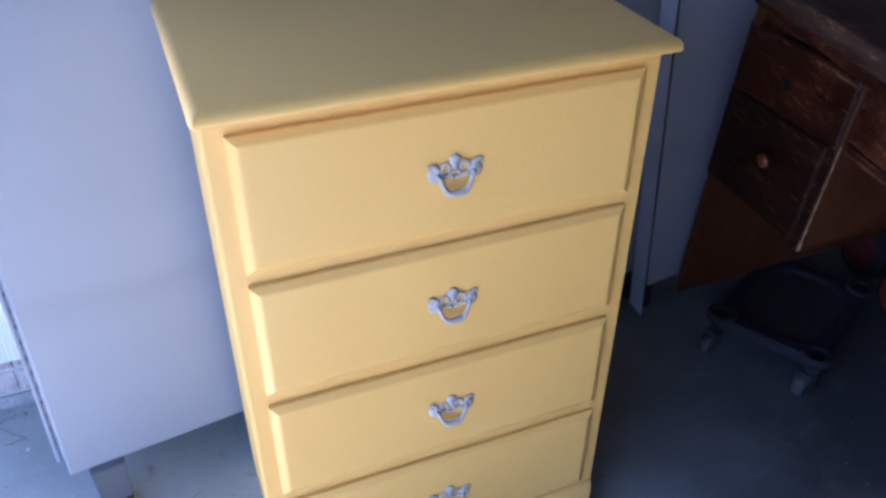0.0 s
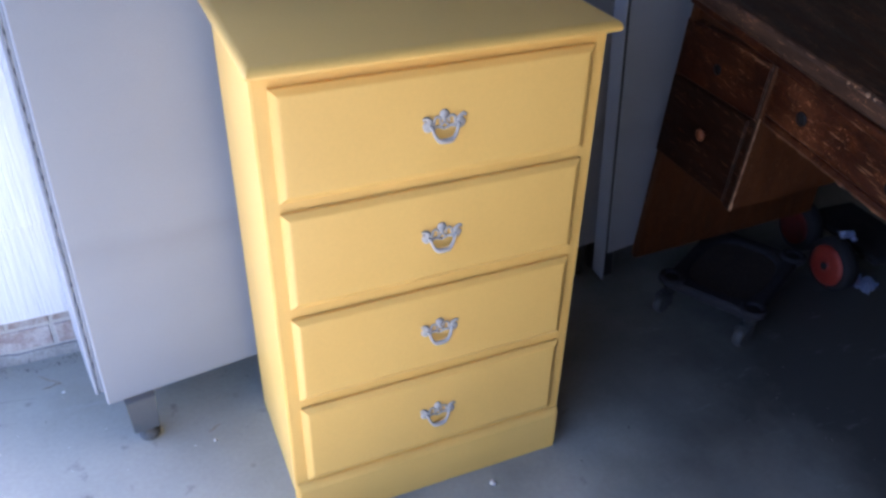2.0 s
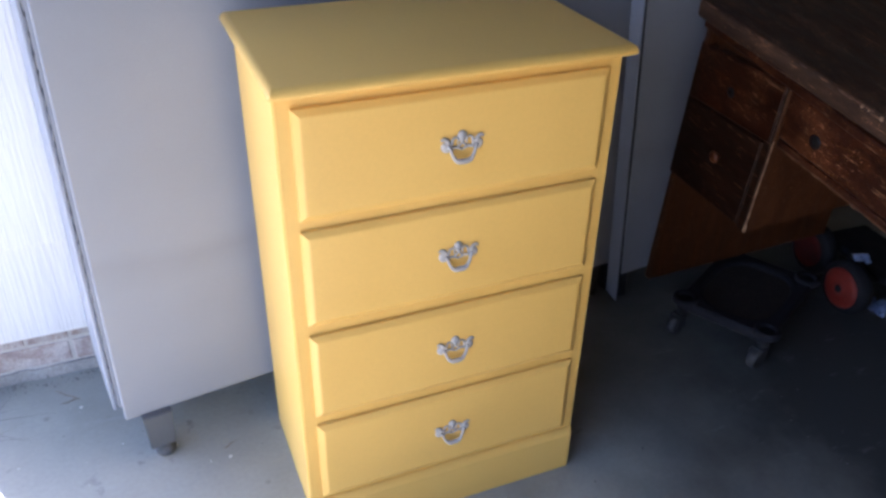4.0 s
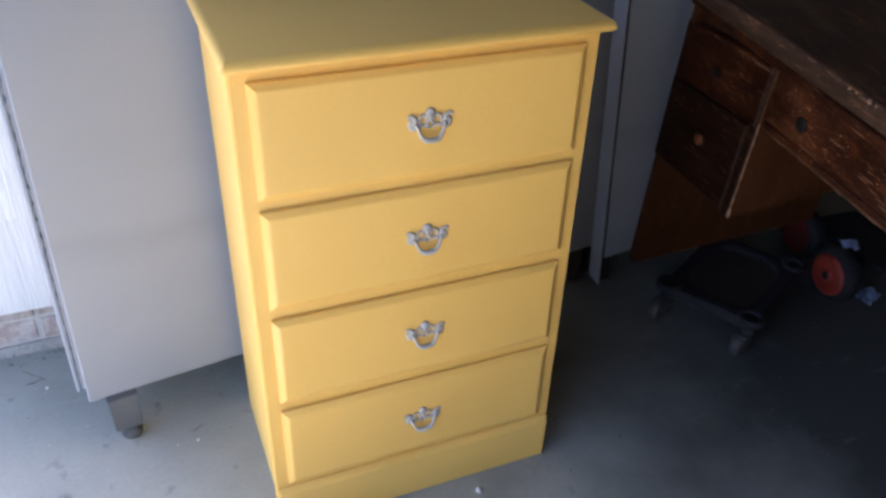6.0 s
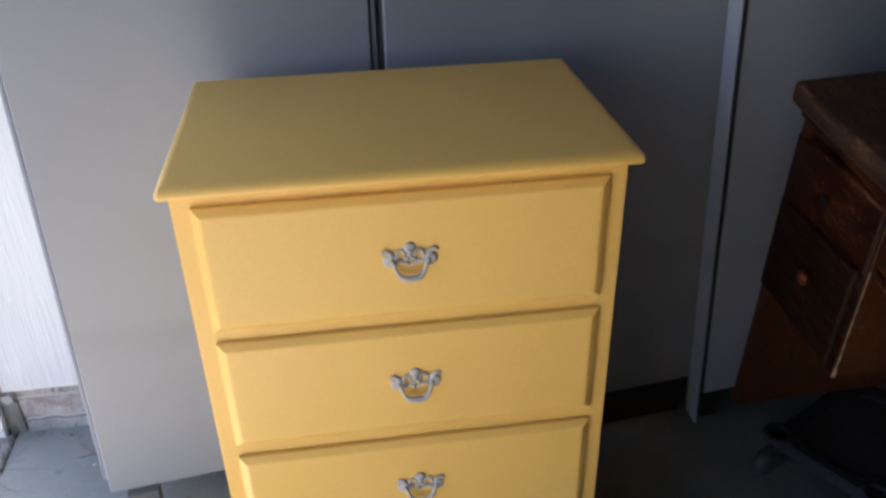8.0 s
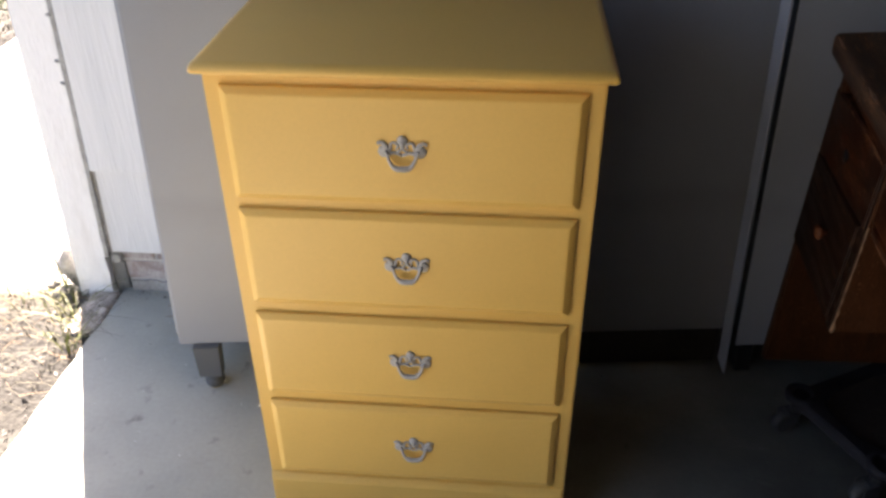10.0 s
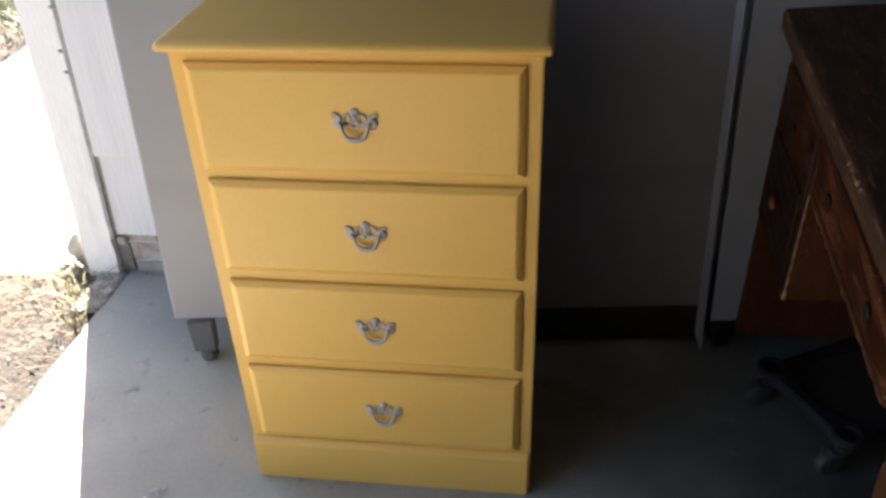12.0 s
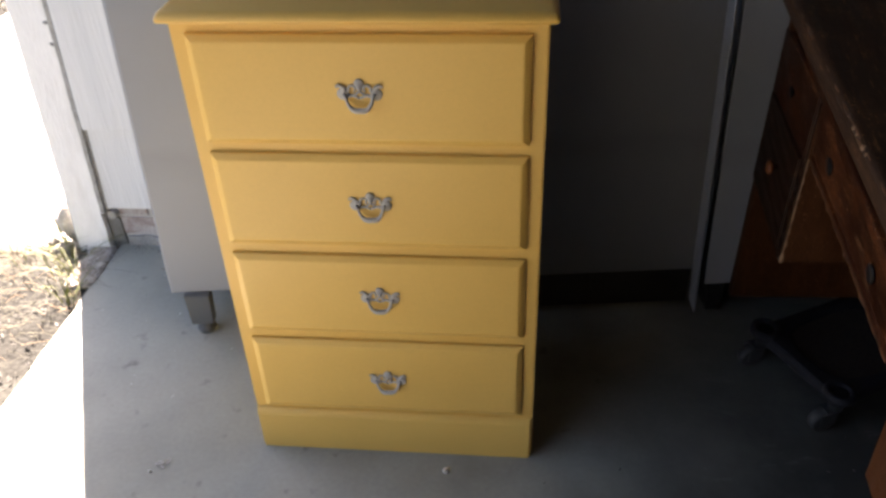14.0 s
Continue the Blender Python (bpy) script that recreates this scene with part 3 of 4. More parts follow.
# ---- the yellow chest of drawers ----
def pull_backplate():
    """Pierced plate: two rosettes with curled wings, a crown ball over two open scrolls, and a lower scroll."""
    y = -0.0025
    bm = bmesh.new()
    for s in (-1, 1):
        spun(((0.0110, 0.0), (0.0110, 0.0018), (0.0088, 0.0036), (0.0056, 0.0043), (0.001, 0.0046)), pose(s * 0.0295, 0, -0.001, 90, 0, 0), 18, bm)
        wing = [(s * 0.0265, y, 0.003), (s * 0.0275, y, 0.0085), (s * 0.0310, y, 0.0128), (s * 0.0360, y, 0.0152), (s * 0.0398, y, 0.0135), (s * 0.0392, y, 0.0105)]
        tube(wing, [0.0048, 0.0047, 0.0041, 0.0034, 0.0029, 0.0022], 8, bm, 0.5)
        scroll = [(s * 0.0225, y, 0.0005)]
        for k in range(9):
            a = math.radians(-20 + 32 * k)
            scroll.append((s * (0.0135 + 0.0062 * math.cos(a)), y, 0.0090 + 0.0062 * math.sin(a)))
        tube(scroll, [0.0034] + [0.0026 - 0.0001 * k for k in range(9)], 8, bm, 0.5)
        tube([(s * 0.0255, y, -0.0035), (s * 0.0185, y, -0.0040), (s * 0.0120, y, -0.0030), (s * 0.0055, y, -0.0055), (0, y, -0.0078)], [0.0040, 0.0034, 0.0028, 0.0026, 0.0024], 8, bm, 0.5)
        tube([(s * 0.0090, y, -0.0020), (s * 0.0040, y, 0.0015), (0, y, 0.0050)], [0.0022, 0.0022, 0.0026], 8, bm, 0.5)
    spun(((0.0089, 0.0), (0.0089, 0.0022), (0.0064, 0.0042), (0.001, 0.0048)), pose(0, 0, 0.0178, 90, 0, 0), 18, bm)
    tube([(0, y, 0.018), (0, y, 0.010), (0, y, 0.004)], [0.0062, 0.0050, 0.0030], 8, bm, 0.5)
    return bm


def pull_bail():
    pts, rad = [], []
    for i in range(25):
        a = math.pi * i / 24
        sx = -math.cos(a)
        x = 0.0200 * math.copysign(abs(sx) ** 0.55, sx) + 0.0035 * math.copysign(abs(sx) ** 6, sx)
        z = -0.003 - 0.0245 * math.sin(a) ** 0.82
        pts.append((x, -0.0075 - 0.0035 * math.sin(a), z))
        rad.append(0.0028 + 0.0022 * math.sin(a) ** 3)
    bm = tube(pts, rad, 10)
    for s in (-1, 1):
        tube([(s * 0.0265, -0.003, -0.0015), (s * 0.0265, -0.0085, -0.0015)], 0.0034, 10, bm)
        tube([(s * 0.0275, -0.0075, -0.0015), (s * 0.0225, -0.0075, -0.0035)], 0.0028, 8, bm)
    return bm


def chest():
    L, R, BACK, H = -0.026, 0.587, 0.386, 1.0
    ob = thing("chest_of_drawers", pose(0, 0, 0), "pale yellow painted wooden chest of four drawers on the concrete", "chest of drawers")
    for x0, x1 in ((L + 0.011, L + 0.029), (R - 0.029, R - 0.011)):
        part("side_panel", box(x0, x1, 0.019, BACK, 0.0, H, 0.0015, 1), YELLOW, ob)
    for x0, x1 in ((L, 0.006), (0.554, R)):
        bm = box(x0, x1, 0.0, 0.0185, 0.0, H)
        outer = L if x0 == L else R
        bmesh.ops.bevel(bm, geom=[e for e in bm.edges if all(abs(v.co.x - outer) < 1e-4 for v in e.verts)], offset=0.0028, segments=3, affect="EDGES")
        part("stile", bm, YELLOW, ob)
    tops = (0.981, 0.764, 0.545, 0.328)
    bottoms = (0.785, 0.570, 0.352, 0.131)
    for z0, z1 in ((0.974, H), (0.757, 0.792), (0.538, 0.577), (0.321, 0.359), (0.06, 0.138)):
        part("rail", box(0.0061, 0.5539, 0.0002, 0.0185, z0, z1), YELLOW, ob)
    part("back_panel", box(L + 0.0295, R - 0.0295, BACK - 0.008, BACK - 0.001, 0.03, H - 0.001), BOX_WOOD, ob, "bare plywood back")
    # top board with a rounded nose on the front and both ends, its front corners eased
    bm = bmesh.new()
    prof = [(0.026, 0.0005), (0.0135, 0.0005), (0.0125, 0.0030), (0.0070, 0.0042), (0.0028, 0.0050), (0.0008, 0.0066), (0.0, 0.0095), (0.0006, 0.0130), (0.0022, 0.0165), (0.0048, 0.0196), (0.0078, 0.0214), (0.0108, 0.0221), (0.0135, 0.0224)]
    x0, x1, y0, y1, ease = -0.0365, 0.6005, -0.0285, 0.3855, 0.006
    rings = []
    for inset, z in prof:
        r = max(ease - inset * 0.4, 0.0015)
        ring = []
        for cx, cy, start in ((x0 + inset + r, y0 + inset + r, 180), (x1 - inset - r, y0 + inset + r, 270)):
            for k in range(6):
                a = radians(start + 18 * k)
                ring.append((cx + r * math.cos(a), cy + r * math.sin(a), H + z))
        ring += [(x1 - inset, y1 - inset * 0.35, H + z), (x0 + inset, y1 - inset * 0.35, H + z)]
        rings.append([bm.verts.new(c) for c in ring])
    n = len(rings[0])
    for a, b in zip(rings, rings[1:]):
        for k in range(n):
            bm.faces.new((a[k], a[(k + 1) % n], b[(k + 1) % n], b[k]))
    bm.faces.new(rings[0][::-1])
    bm.faces.new(rings[-1])
    top = part("top", bm, YELLOW, ob)
    for p in top.data.polygons:
        p.use_smooth = len(p.vertices) == 4
    # plinth with a sloped upper lip
    bm = bmesh.new()
    sec = [(-0.0005, 0.0), (-0.0125, 0.0), (-0.0125, 0.103), (-0.010, 0.110), (-0.0045, 0.1175), (-0.0005, 0.1195)]
    ends = []
    for x in (L + 0.002, R - 0.003):
        ends.append([bm.verts.new((x, y, z)) for y, z in sec])
    n = len(sec)
    for k in range(n):
        bm.faces.new((ends[0][k], ends[0][(k + 1) % n], ends[1][(k + 1) % n], ends[1][k]))
    bm.faces.new(ends[0])
    bm.faces.new(ends[1][::-1])
    bmesh.ops.bevel(bm, geom=[e for e in bm.edges if abs(e.verts[0].co.x - e.verts[1].co.x) < 1e-5 and min(v.co.y for v in e.verts) < -0.01], offset=0.004, segments=3, affect="EDGES")
    part("plinth", bm, YELLOW, ob)
    plate, bail = pull_backplate(), pull_bail()
    plate_me = bail_me = None
    for i, (zt, zb) in enumerate(zip(tops, bottoms)):
        bm = ringed(0.0, 0.560, zb, zt, ((0.0, -0.0012), (0.0, -0.0062), (0.0012, -0.0075), (0.0055, -0.0103), (0.0098, -0.0130), (0.0118, -0.0137), (0.0145, -0.0140)))
        bm = box(0.02, 0.540, -0.0010, 0.35, zb + 0.02, zt - 0.03, bm=bm)
        drawer = part("drawer", bm, YELLOW, ob)
        if plate_me is None:
            a = part("pull_backplate", plate, PULL, drawer, "pierced grey metal backplate", True)
            b = part("pull_bail", bail, PULL, drawer, "hanging grey metal bail handle", True)
            plate_me, bail_me = a.data, b.data
        else:
            a, b = new("pull_backplate", plate_me), new("pull_bail", bail_me)
            for o, text in ((a, "pierced grey metal backplate"), (b, "hanging grey metal bail handle")):
                o.parent = drawer
                o["label"] = text
        for o in (a, b):
            o.matrix_basis = pose(0.2805, -0.0141, (0.8835, 0.6665, 0.4505, 0.228)[i], 0, (0.4, -0.6, 0.3, -0.3)[i], 0) @ Matrix.Diagonal((0.94, 1, 0.97, 1))
    return ob


chest()


# ---- grey steel cabinets, turned a little against the chest ----
SLANT = 6.75


def on_line(x, out=0.0):
    """A point on the line of the cabinet fronts, out metres in front of it."""
    return pose(x, 0.420 + 0.1184 * x, 0, 0, 0, SLANT) @ pose(0, -out, 0)


def leaned(bm, low, depth, lean):
    """The fronts lean back a little; the backs stand upright."""
    for v in bm.verts:
        v.co.x += 0.3 * lean * (v.co.z - low)
        v.co.y += lean * (v.co.z - low) * (1 - min(max(v.co.y, 0.0) / depth, 1.0))
    return bm


def steel_cabinet(m, width, low, high, depth, label, feet, hinge, lean):
    """On legs where feet are given, otherwise on a recessed dark block that stands for the shade underneath."""
    ob = thing("steel_cabinet", m, label, "metal cabinet", "grey steel cabinets")
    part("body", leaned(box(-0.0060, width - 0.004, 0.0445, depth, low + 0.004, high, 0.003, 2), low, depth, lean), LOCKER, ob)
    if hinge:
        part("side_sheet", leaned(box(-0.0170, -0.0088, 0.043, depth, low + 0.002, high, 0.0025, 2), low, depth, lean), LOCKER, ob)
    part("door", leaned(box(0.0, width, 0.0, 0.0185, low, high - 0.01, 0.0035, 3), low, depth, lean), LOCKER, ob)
    # solid dark block standing for the shade in the gap behind the door
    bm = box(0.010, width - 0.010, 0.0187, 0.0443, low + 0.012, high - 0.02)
    part("door_gap_shade", leaned(bm, low, depth, lean), DARK_METAL, ob, "dark block painted as the shade behind the door edge")
    if hinge:
        bm = None
        for k in range(46):
            z = low + 0.02 + k * (high - low - 0.06) / 45
            bm = box(-0.0084, -0.0062, 0.0440, 0.0515, z, z + 0.026, 0.001, 1, bm=bm)
        part("hinge", leaned(bm, low, depth, lean), LOCKER_EDGE, ob, "long piano hinge with worn knuckles")
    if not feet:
        part("plinth", box(0.012, width - 0.016, 0.024, depth - 0.01, 0.0, low + 0.003, 0.002, 1), UNDER_SHADE, ob, "recessed dark block painted as the shade under the cabinet")
    for x0, y0 in feet:
        leg = bmesh.new()
        sec = ((0.0, 0.0335, 0.0), (0.004, 0.0325, 0.0), (low - 0.030, 0.029, 0.003))
        rings = []
        for d, w, sh in sec:
            rings.append([leg.verts.new((x0 + sx * w, y0 + sy * w * 0.6 - sh, low - d - 0.001)) for sx, sy in ((-1, -1), (1, -1), (1, 1), (-1, 1))])
        for a, b in zip(rings, rings[1:]):
            for k in range(4):
                leg.faces.new((a[k], a[(k + 1) % 4], b[(k + 1) % 4], b[k]))
        leg.faces.new(rings[0][::-1])
        leg.faces.new(rings[-1])
        bmesh.ops.bevel(leg, geom=leg.edges[:], offset=0.002, segments=2, affect="EDGES")
        foot = part("leg", leg, LEG_PLASTIC, ob, "tapered charcoal leg")
        part("glide", spun(((0.001, 0.0), (0.022, 0.0), (0.025, 0.006), (0.024, 0.018), (0.014, 0.022), (0.012, 0.032)), pose(x0 + 0.004, y0 - 0.004, 0.001), 24), GLIDE, foot, "round worn metal glide", True)
    return ob


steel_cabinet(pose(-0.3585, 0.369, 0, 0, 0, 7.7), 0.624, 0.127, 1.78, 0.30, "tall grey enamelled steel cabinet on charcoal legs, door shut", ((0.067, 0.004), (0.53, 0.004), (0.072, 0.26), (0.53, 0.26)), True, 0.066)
steel_cabinet(on_line(0.286), 0.745, 0.127, 1.78, 0.20, "grey enamelled steel cabinet over painted dark shade behind the yellow chest", (), False, 0.060)
filler = thing("filler_strip", on_line(0.2695), "dull steel edge strip between two grey cabinets", "metal strip")
part("edge", leaned(box(-0.0065, 0.0045, 0.022, 0.20, 0.127, 1.77, 0.003, 3), 0.127, 0.2, 0.060), LOCKER, filler)
part("shim", leaned(box(0.0050, 0.0160, 0.07, 0.19, 0.127, 1.77), 0.127, 0.2, 0.060), DARK_METAL, filler)
part("foot", box(-0.004, 0.015, 0.06, 0.18, 0.0, 0.126), DARK_METAL, filler)


def side_cabinet():
    """The next cabinet stands forward of the line and leans back a little; its side sheet hangs lower than its door."""
    m = on_line(0.989, 0.077) @ pose(0, 0, 0.1) @ pose(0, 0, 0, -3.4, -1.0, 0) @ pose(0, 0, -0.1)
    ob = thing("steel_cabinet", m, "grey steel cabinet with a low side sheet beside the wooden desk", "metal cabinet", "grey steel cabinets")
    bm = box(0.0, 0.005, -0.004, 0.040, 0.050, 1.85, 0.002, 2)
    for v in bm.verts:
        v.co.x += 0.004 * max(0.0, 1 - max(v.co.y, 0.0) / 0.08)
        if v.co.z < 0.1 and v.co.y > 0.02:
            v.co.z += 0.016
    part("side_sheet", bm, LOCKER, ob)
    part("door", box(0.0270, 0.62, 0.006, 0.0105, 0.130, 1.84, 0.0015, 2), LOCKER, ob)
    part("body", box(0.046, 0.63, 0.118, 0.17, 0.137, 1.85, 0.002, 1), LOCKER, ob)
    # dark filler in place of the shaded cavity behind this door
    part("recess_shade", box(0.046, 0.615, 0.0150, 0.1175, 0.140, 1.83), DARK_METAL, ob)
    for x in (0.0605, 0.52):
        part("leg", box(x, x + 0.04, 0.06, 0.14, 0.004, 0.1365, 0.003, 1), DARK_METAL, ob)
    return ob


side_cabinet()


# ---- the old wooden desk ----
def desk():
    """Local x runs along the front from the far corner, y goes in under the top, z = 0 is the top. It stands tipped, its far end on the dolly."""
    m = pose(1.033, 0.356, 0.952) @ pose(0, 0, 0, 0, 0, -93) @ pose(0, 0, 0, 0, 6.8, 0) @ pose(0, 0, 0, 4.5, 0, 0)
    ob = thing("wooden_desk", m, "old dark varnished kneehole desk, scratched, one end on a dolly", "desk")
    LENGTH, DEPTH = 1.10, 0.60
    def splayed(bm, drop=0.0):
        """The fronts lean out towards the floor; a loose drawer sags at its far end."""
        for v in bm.verts:
            v.co.y += (0.013 + 0.055 * v.co.z) * max(0.0, 1 - max(v.co.y, 0.0) / 0.3)
            v.co.z -= drop * (0.32 - v.co.x)
        return bm

    knob_shape = ((0.006, 0.0), (0.006, 0.005), (0.011, 0.008), (0.0150, 0.013), (0.0148, 0.017), (0.009, 0.021), (0.001, 0.022))
    bm = box(0.004, LENGTH, -0.014, DEPTH, -0.030, 0.0155, 0.011, 4)
    for v in bm.verts:
        v.co.y += 0.0356 * v.co.x
    part("desktop", bm, DESK_TOP, ob, "scuffed desktop with a worn front edge")
    part("top_moulding", box(0.016, LENGTH - 0.012, 0.005, 0.04, -0.053, -0.0305, 0.004, 2), DESK, ob)
    # worn pale line along the front edge of the top
    pts = [(0.02 + 1.05 * i / 60, -0.0098 + 0.0356 * (0.02 + 1.05 * i / 60) + 0.0015 * noise.noise(Vector((i * 0.7, 0, 0))), 0.0117) for i in range(61)]
    part("worn_edge", tube(pts, [max(0.0006, 0.0014 + 0.0032 * noise.noise(Vector((i * 0.37, 5, 0)))) for i in range(61)], 6), EDGE_WEAR, ob, "varnish worn off the front edge")
    for x0, x1, low in ((0.016, 0.040, -0.816), (LENGTH - 0.034, LENGTH - 0.010, -0.845)):
        bm = splayed(box(x0, x1, 0.004 if x0 < 0.1 else -0.010, DEPTH - 0.02, low, -0.0525))
        bmesh.ops.bevel(bm, geom=bm.edges[:], offset=0.004, segments=2, affect="EDGES")
        part("end_panel", bm, DESK_SIDE, ob, "thinly varnished end board")
    # hanging pedestal: a case with two loose drawers whose fronts lap over its boards
    part("pedestal_case", splayed(box(0.0405, 0.298, 0.024, DEPTH - 0.04, -0.437, -0.0525, 0.002, 1)), DESK_SIDE, ob)
    inner = splayed(box(0.2985, 0.3225, 0.0065, DEPTH - 0.04, -0.428, -0.0525, 0.002, 1))
    inner = part("pedestal_side", inner, DESK_SIDE, ob, "thinly varnished kneehole board")
    part("front_edge", splayed(box(0.2990, 0.3205, 0.0028, 0.0062, -0.4265, -0.0530, 0.001, 1)), BLACKENED, inner, "blackened front edge of the board")
    chip = [(0.3215, 0.0085 + 0.0008 * noise.noise(Vector((i * 1.1, 2, 0))), -0.427 + 0.0122 * i) for i in range(21)]
    chip = splayed(tube(chip, [0.0042 if i < 2 else max(0.0007, 0.0018 + 0.0018 * noise.noise(Vector((i * 0.9, 0, 0)))) for i in range(21)], 6))
    part("chipped_edge", chip, RAW_EDGE, inner, "pale chipped board edge")
    for z0, z1, x1, out, wood, knob, size, kx, kz, drop in ((-0.191, -0.052, 0.316, 0.0005, DESK, DARK_KNOB, 0.82, 0.163, -0.126, 0.135), (-0.418, -0.196, 0.2975, 0.0, BLACKENED, KNOB, 1.0, 0.180, -0.288, 0.12)):
        d = part("drawer", splayed(ringed(0.012, x1, z0, z1, ((0, 0.0235), (0, out + 0.004), (0.004, out))), drop), wood, ob)
        face = out + 0.013 + 0.055 * kz
        bm = spun([(r * size, h * size * (0.4 if knob is DARK_KNOB else 1.0)) for r, h in knob_shape], pose(kx, face, kz - drop * (0.32 - kx), 90, 0, 0), 20)
        part("knob", bm, knob, d, "turned wooden knob", True)
        if z0 > -0.3:
            edge = [(0.3165, out + 0.003, z0 + 0.006 + (z1 - z0 - 0.012) * i / 16) for i in range(17)]
            part("scuffed_corner", splayed(tube(edge, [max(0.0005, 0.0011 + 0.0014 * noise.noise(Vector((i * 1.3, z0 * 9, 0)))) for i in range(17)], 6), drop), WORN, d, "scuffed drawer corner")
    # wide middle drawer over the kneehole, with a moulded lower edge; it follows the line of the top
    def along_top(bm):
        for v in bm.verts:
            v.co.y += 0.0356 * v.co.x
        return bm

    part("apron", along_top(box(0.3255, 0.782, 0.026, DEPTH - 0.06, -0.170, -0.0525, 0.002, 1)), DESK_SIDE, ob)
    d = part("drawer", along_top(ringed(0.326, 0.780, -0.170, -0.054, ((0, 0.0255), (0, 0.005), (0.005, 0.0)))), DESK, ob)
    for x, z in ((0.428, -0.119), (0.667, -0.124)):
        part("knob", along_top(spun([(r, h * 0.26) for r, h in knob_shape], pose(x, 0.0, z, 90, 0, 0), 20)), DARK_KNOB, d, "dark flat round knob", True)
    part("lower_moulding", along_top(box(0.326, 0.780, 0.001, 0.042, -0.190, -0.1705, 0.006, 2)), DESK, ob)
    pts = [(0.33 + 0.44 * i / 40, 0.0025 + 0.001 * noise.noise(Vector((i * 0.7, 3, 0))), -0.1885) for i in range(41)]
    part("worn_lip", along_top(tube(pts, [max(0.0006, 0.0016 + 0.003 * noise.noise(Vector((i * 0.5, 9, 0)))) for i in range(41)], 6)), EDGE_WEAR, ob, "varnish worn off the lower lip")
    for k, (x, r) in enumerate(((0.482, 0.0030), (0.512, 0.0040), (0.528, 0.0030), (0.560, 0.0050), (0.575, 0.0035))):
        part("edge_chip", along_top(rough_rock(r, 0.5, k * 3.1, pose(x, -0.0105, 0.0105, 40, 0, 20 * k))), RAW_EDGE, ob, "pale chip where the edge has splintered")
    part("pedestal_case", along_top(box(0.791, LENGTH - 0.035, 0.030, DEPTH - 0.06, -0.420, -0.0525, 0.004, 2)), DESK_SIDE, ob)
    for z0, z1, mat in ((-0.262, -0.058, DESK), (-0.416, -0.274, DESK_SIDE)):
        d = part("drawer", along_top(ringed(0.795, LENGTH - 0.040, z0, z1, ((0, 0.0295), (0, 0.018), (0.004, 0.014)))), mat, ob)
        part("knob", along_top(spun([(r, h * 0.26) for r, h in knob_shape], pose(0.925, 0.014, (z0 + z1) / 2, 90, 0, 0), 20)), DARK_KNOB, d, "dark flat round knob", True)
    return ob


desk()


# ---- things on the floor under the desk ----
def furniture_dolly():
    """A moulded platform with a dished middle and a pierced boss over each swivel caster."""
    ob = thing("furniture_dolly", pose(1.350, 0.306, 0, 0, 0, 29), "low dark blue-grey plastic dolly on swivel casters under the desk", "dolly")
    SX, SY = 0.163, 0.118
    bm = bmesh.new()
    n = 64
    rings = []
    for ax, ay, power, z in ((0.196, 0.148, 0.30, 0.078), (0.200, 0.152, 0.30, 0.084), (0.200, 0.152, 0.30, 0.100), (0.194, 0.146, 0.30, 0.107), (0.150, 0.112, 0.62, 0.107), (0.143, 0.106, 0.66, 0.103), (0.138, 0.101, 0.7, 0.084), (0.142, 0.105, 0.66, 0.078)):
        ring = []
        for k in range(n):
            a = 2 * math.pi * (k + 0.5) / n
            c, q = math.cos(a), math.sin(a)
            waist = 1 - 0.10 * (abs(c) ** 6 + abs(q) ** 6) * (power < 0.5)
            ring.append(bm.verts.new((ax * waist * math.copysign(abs(c) ** power, c), ay * waist * math.copysign(abs(q) ** power, q), z)))
        rings.append(ring)
    for a, b in zip(rings, rings[1:] + rings[:1]):
        for k in range(n):
            bm.faces.new((a[k], a[(k + 1) % n], b[(k + 1) % n], b[k]))
    part("frame", bm, DOLLY, ob)
    part("deck", box(-0.1395, 0.1395, -0.1025, 0.1025, 0.082, 0.0955, 0.002, 1), DECK, ob, "dark sunken deck")
    for sx in (-1, 1):
        for sy in (-1, 1):
            x, y = sx * SX, sy * SY
            boss = part("boss", spun(((0.020, 0.096), (0.020, 0.112), (0.024, 0.116), (0.031, 0.116), (0.036, 0.112), (0.037, 0.100)), pose(x, y, 0), 24), DOLLY, ob, "raised round boss", True)
            part("socket", spun(((0.001, 0.1085), (0.0195, 0.1085), (0.0195, 0.0965), (0.001, 0.0965)), pose(x, y, 0), 20), BLACK_RUBBER, boss, "black open socket")
            trail = pose(x, y, 0, 0, 0, -29 + (198 if sx < 0 else 80))
            c = part("caster", spun(((0.001, 0.052), (0.012, 0.052), (0.016, 0.060), (0.018, 0.0775), (0.001, 0.0775)), trail, 16), DARK_METAL, ob)
            fork = bmesh.new()
            for side in (-1, 1):
                box(0.002, 0.040, side * 0.0165 - 0.0015, side * 0.0165 + 0.0015, 0.022, 0.062, 0.001, 1, fork)
            box(0.0, 0.030, -0.018, 0.018, 0.058, 0.0625, 0.001, 1, fork)
            bmesh.ops.transform(fork, matrix=trail, verts=fork.verts)
            part("fork", fork, CASTER, c, "scuffed grey fork")
            wheel = spun(((0.008, -0.012), (0.022, -0.0135), (0.027, -0.0125), (0.030, -0.007), (0.030, 0.007), (0.027, 0.0125), (0.022, 0.0135), (0.008, 0.012)), trail @ pose(0.026, 0, 0.0303, 90, 0, 0), 24)
            part("caster_wheel", wheel, CASTER, c, "worn grey rimmed caster wheel", True)
    return ob


furniture_dolly()


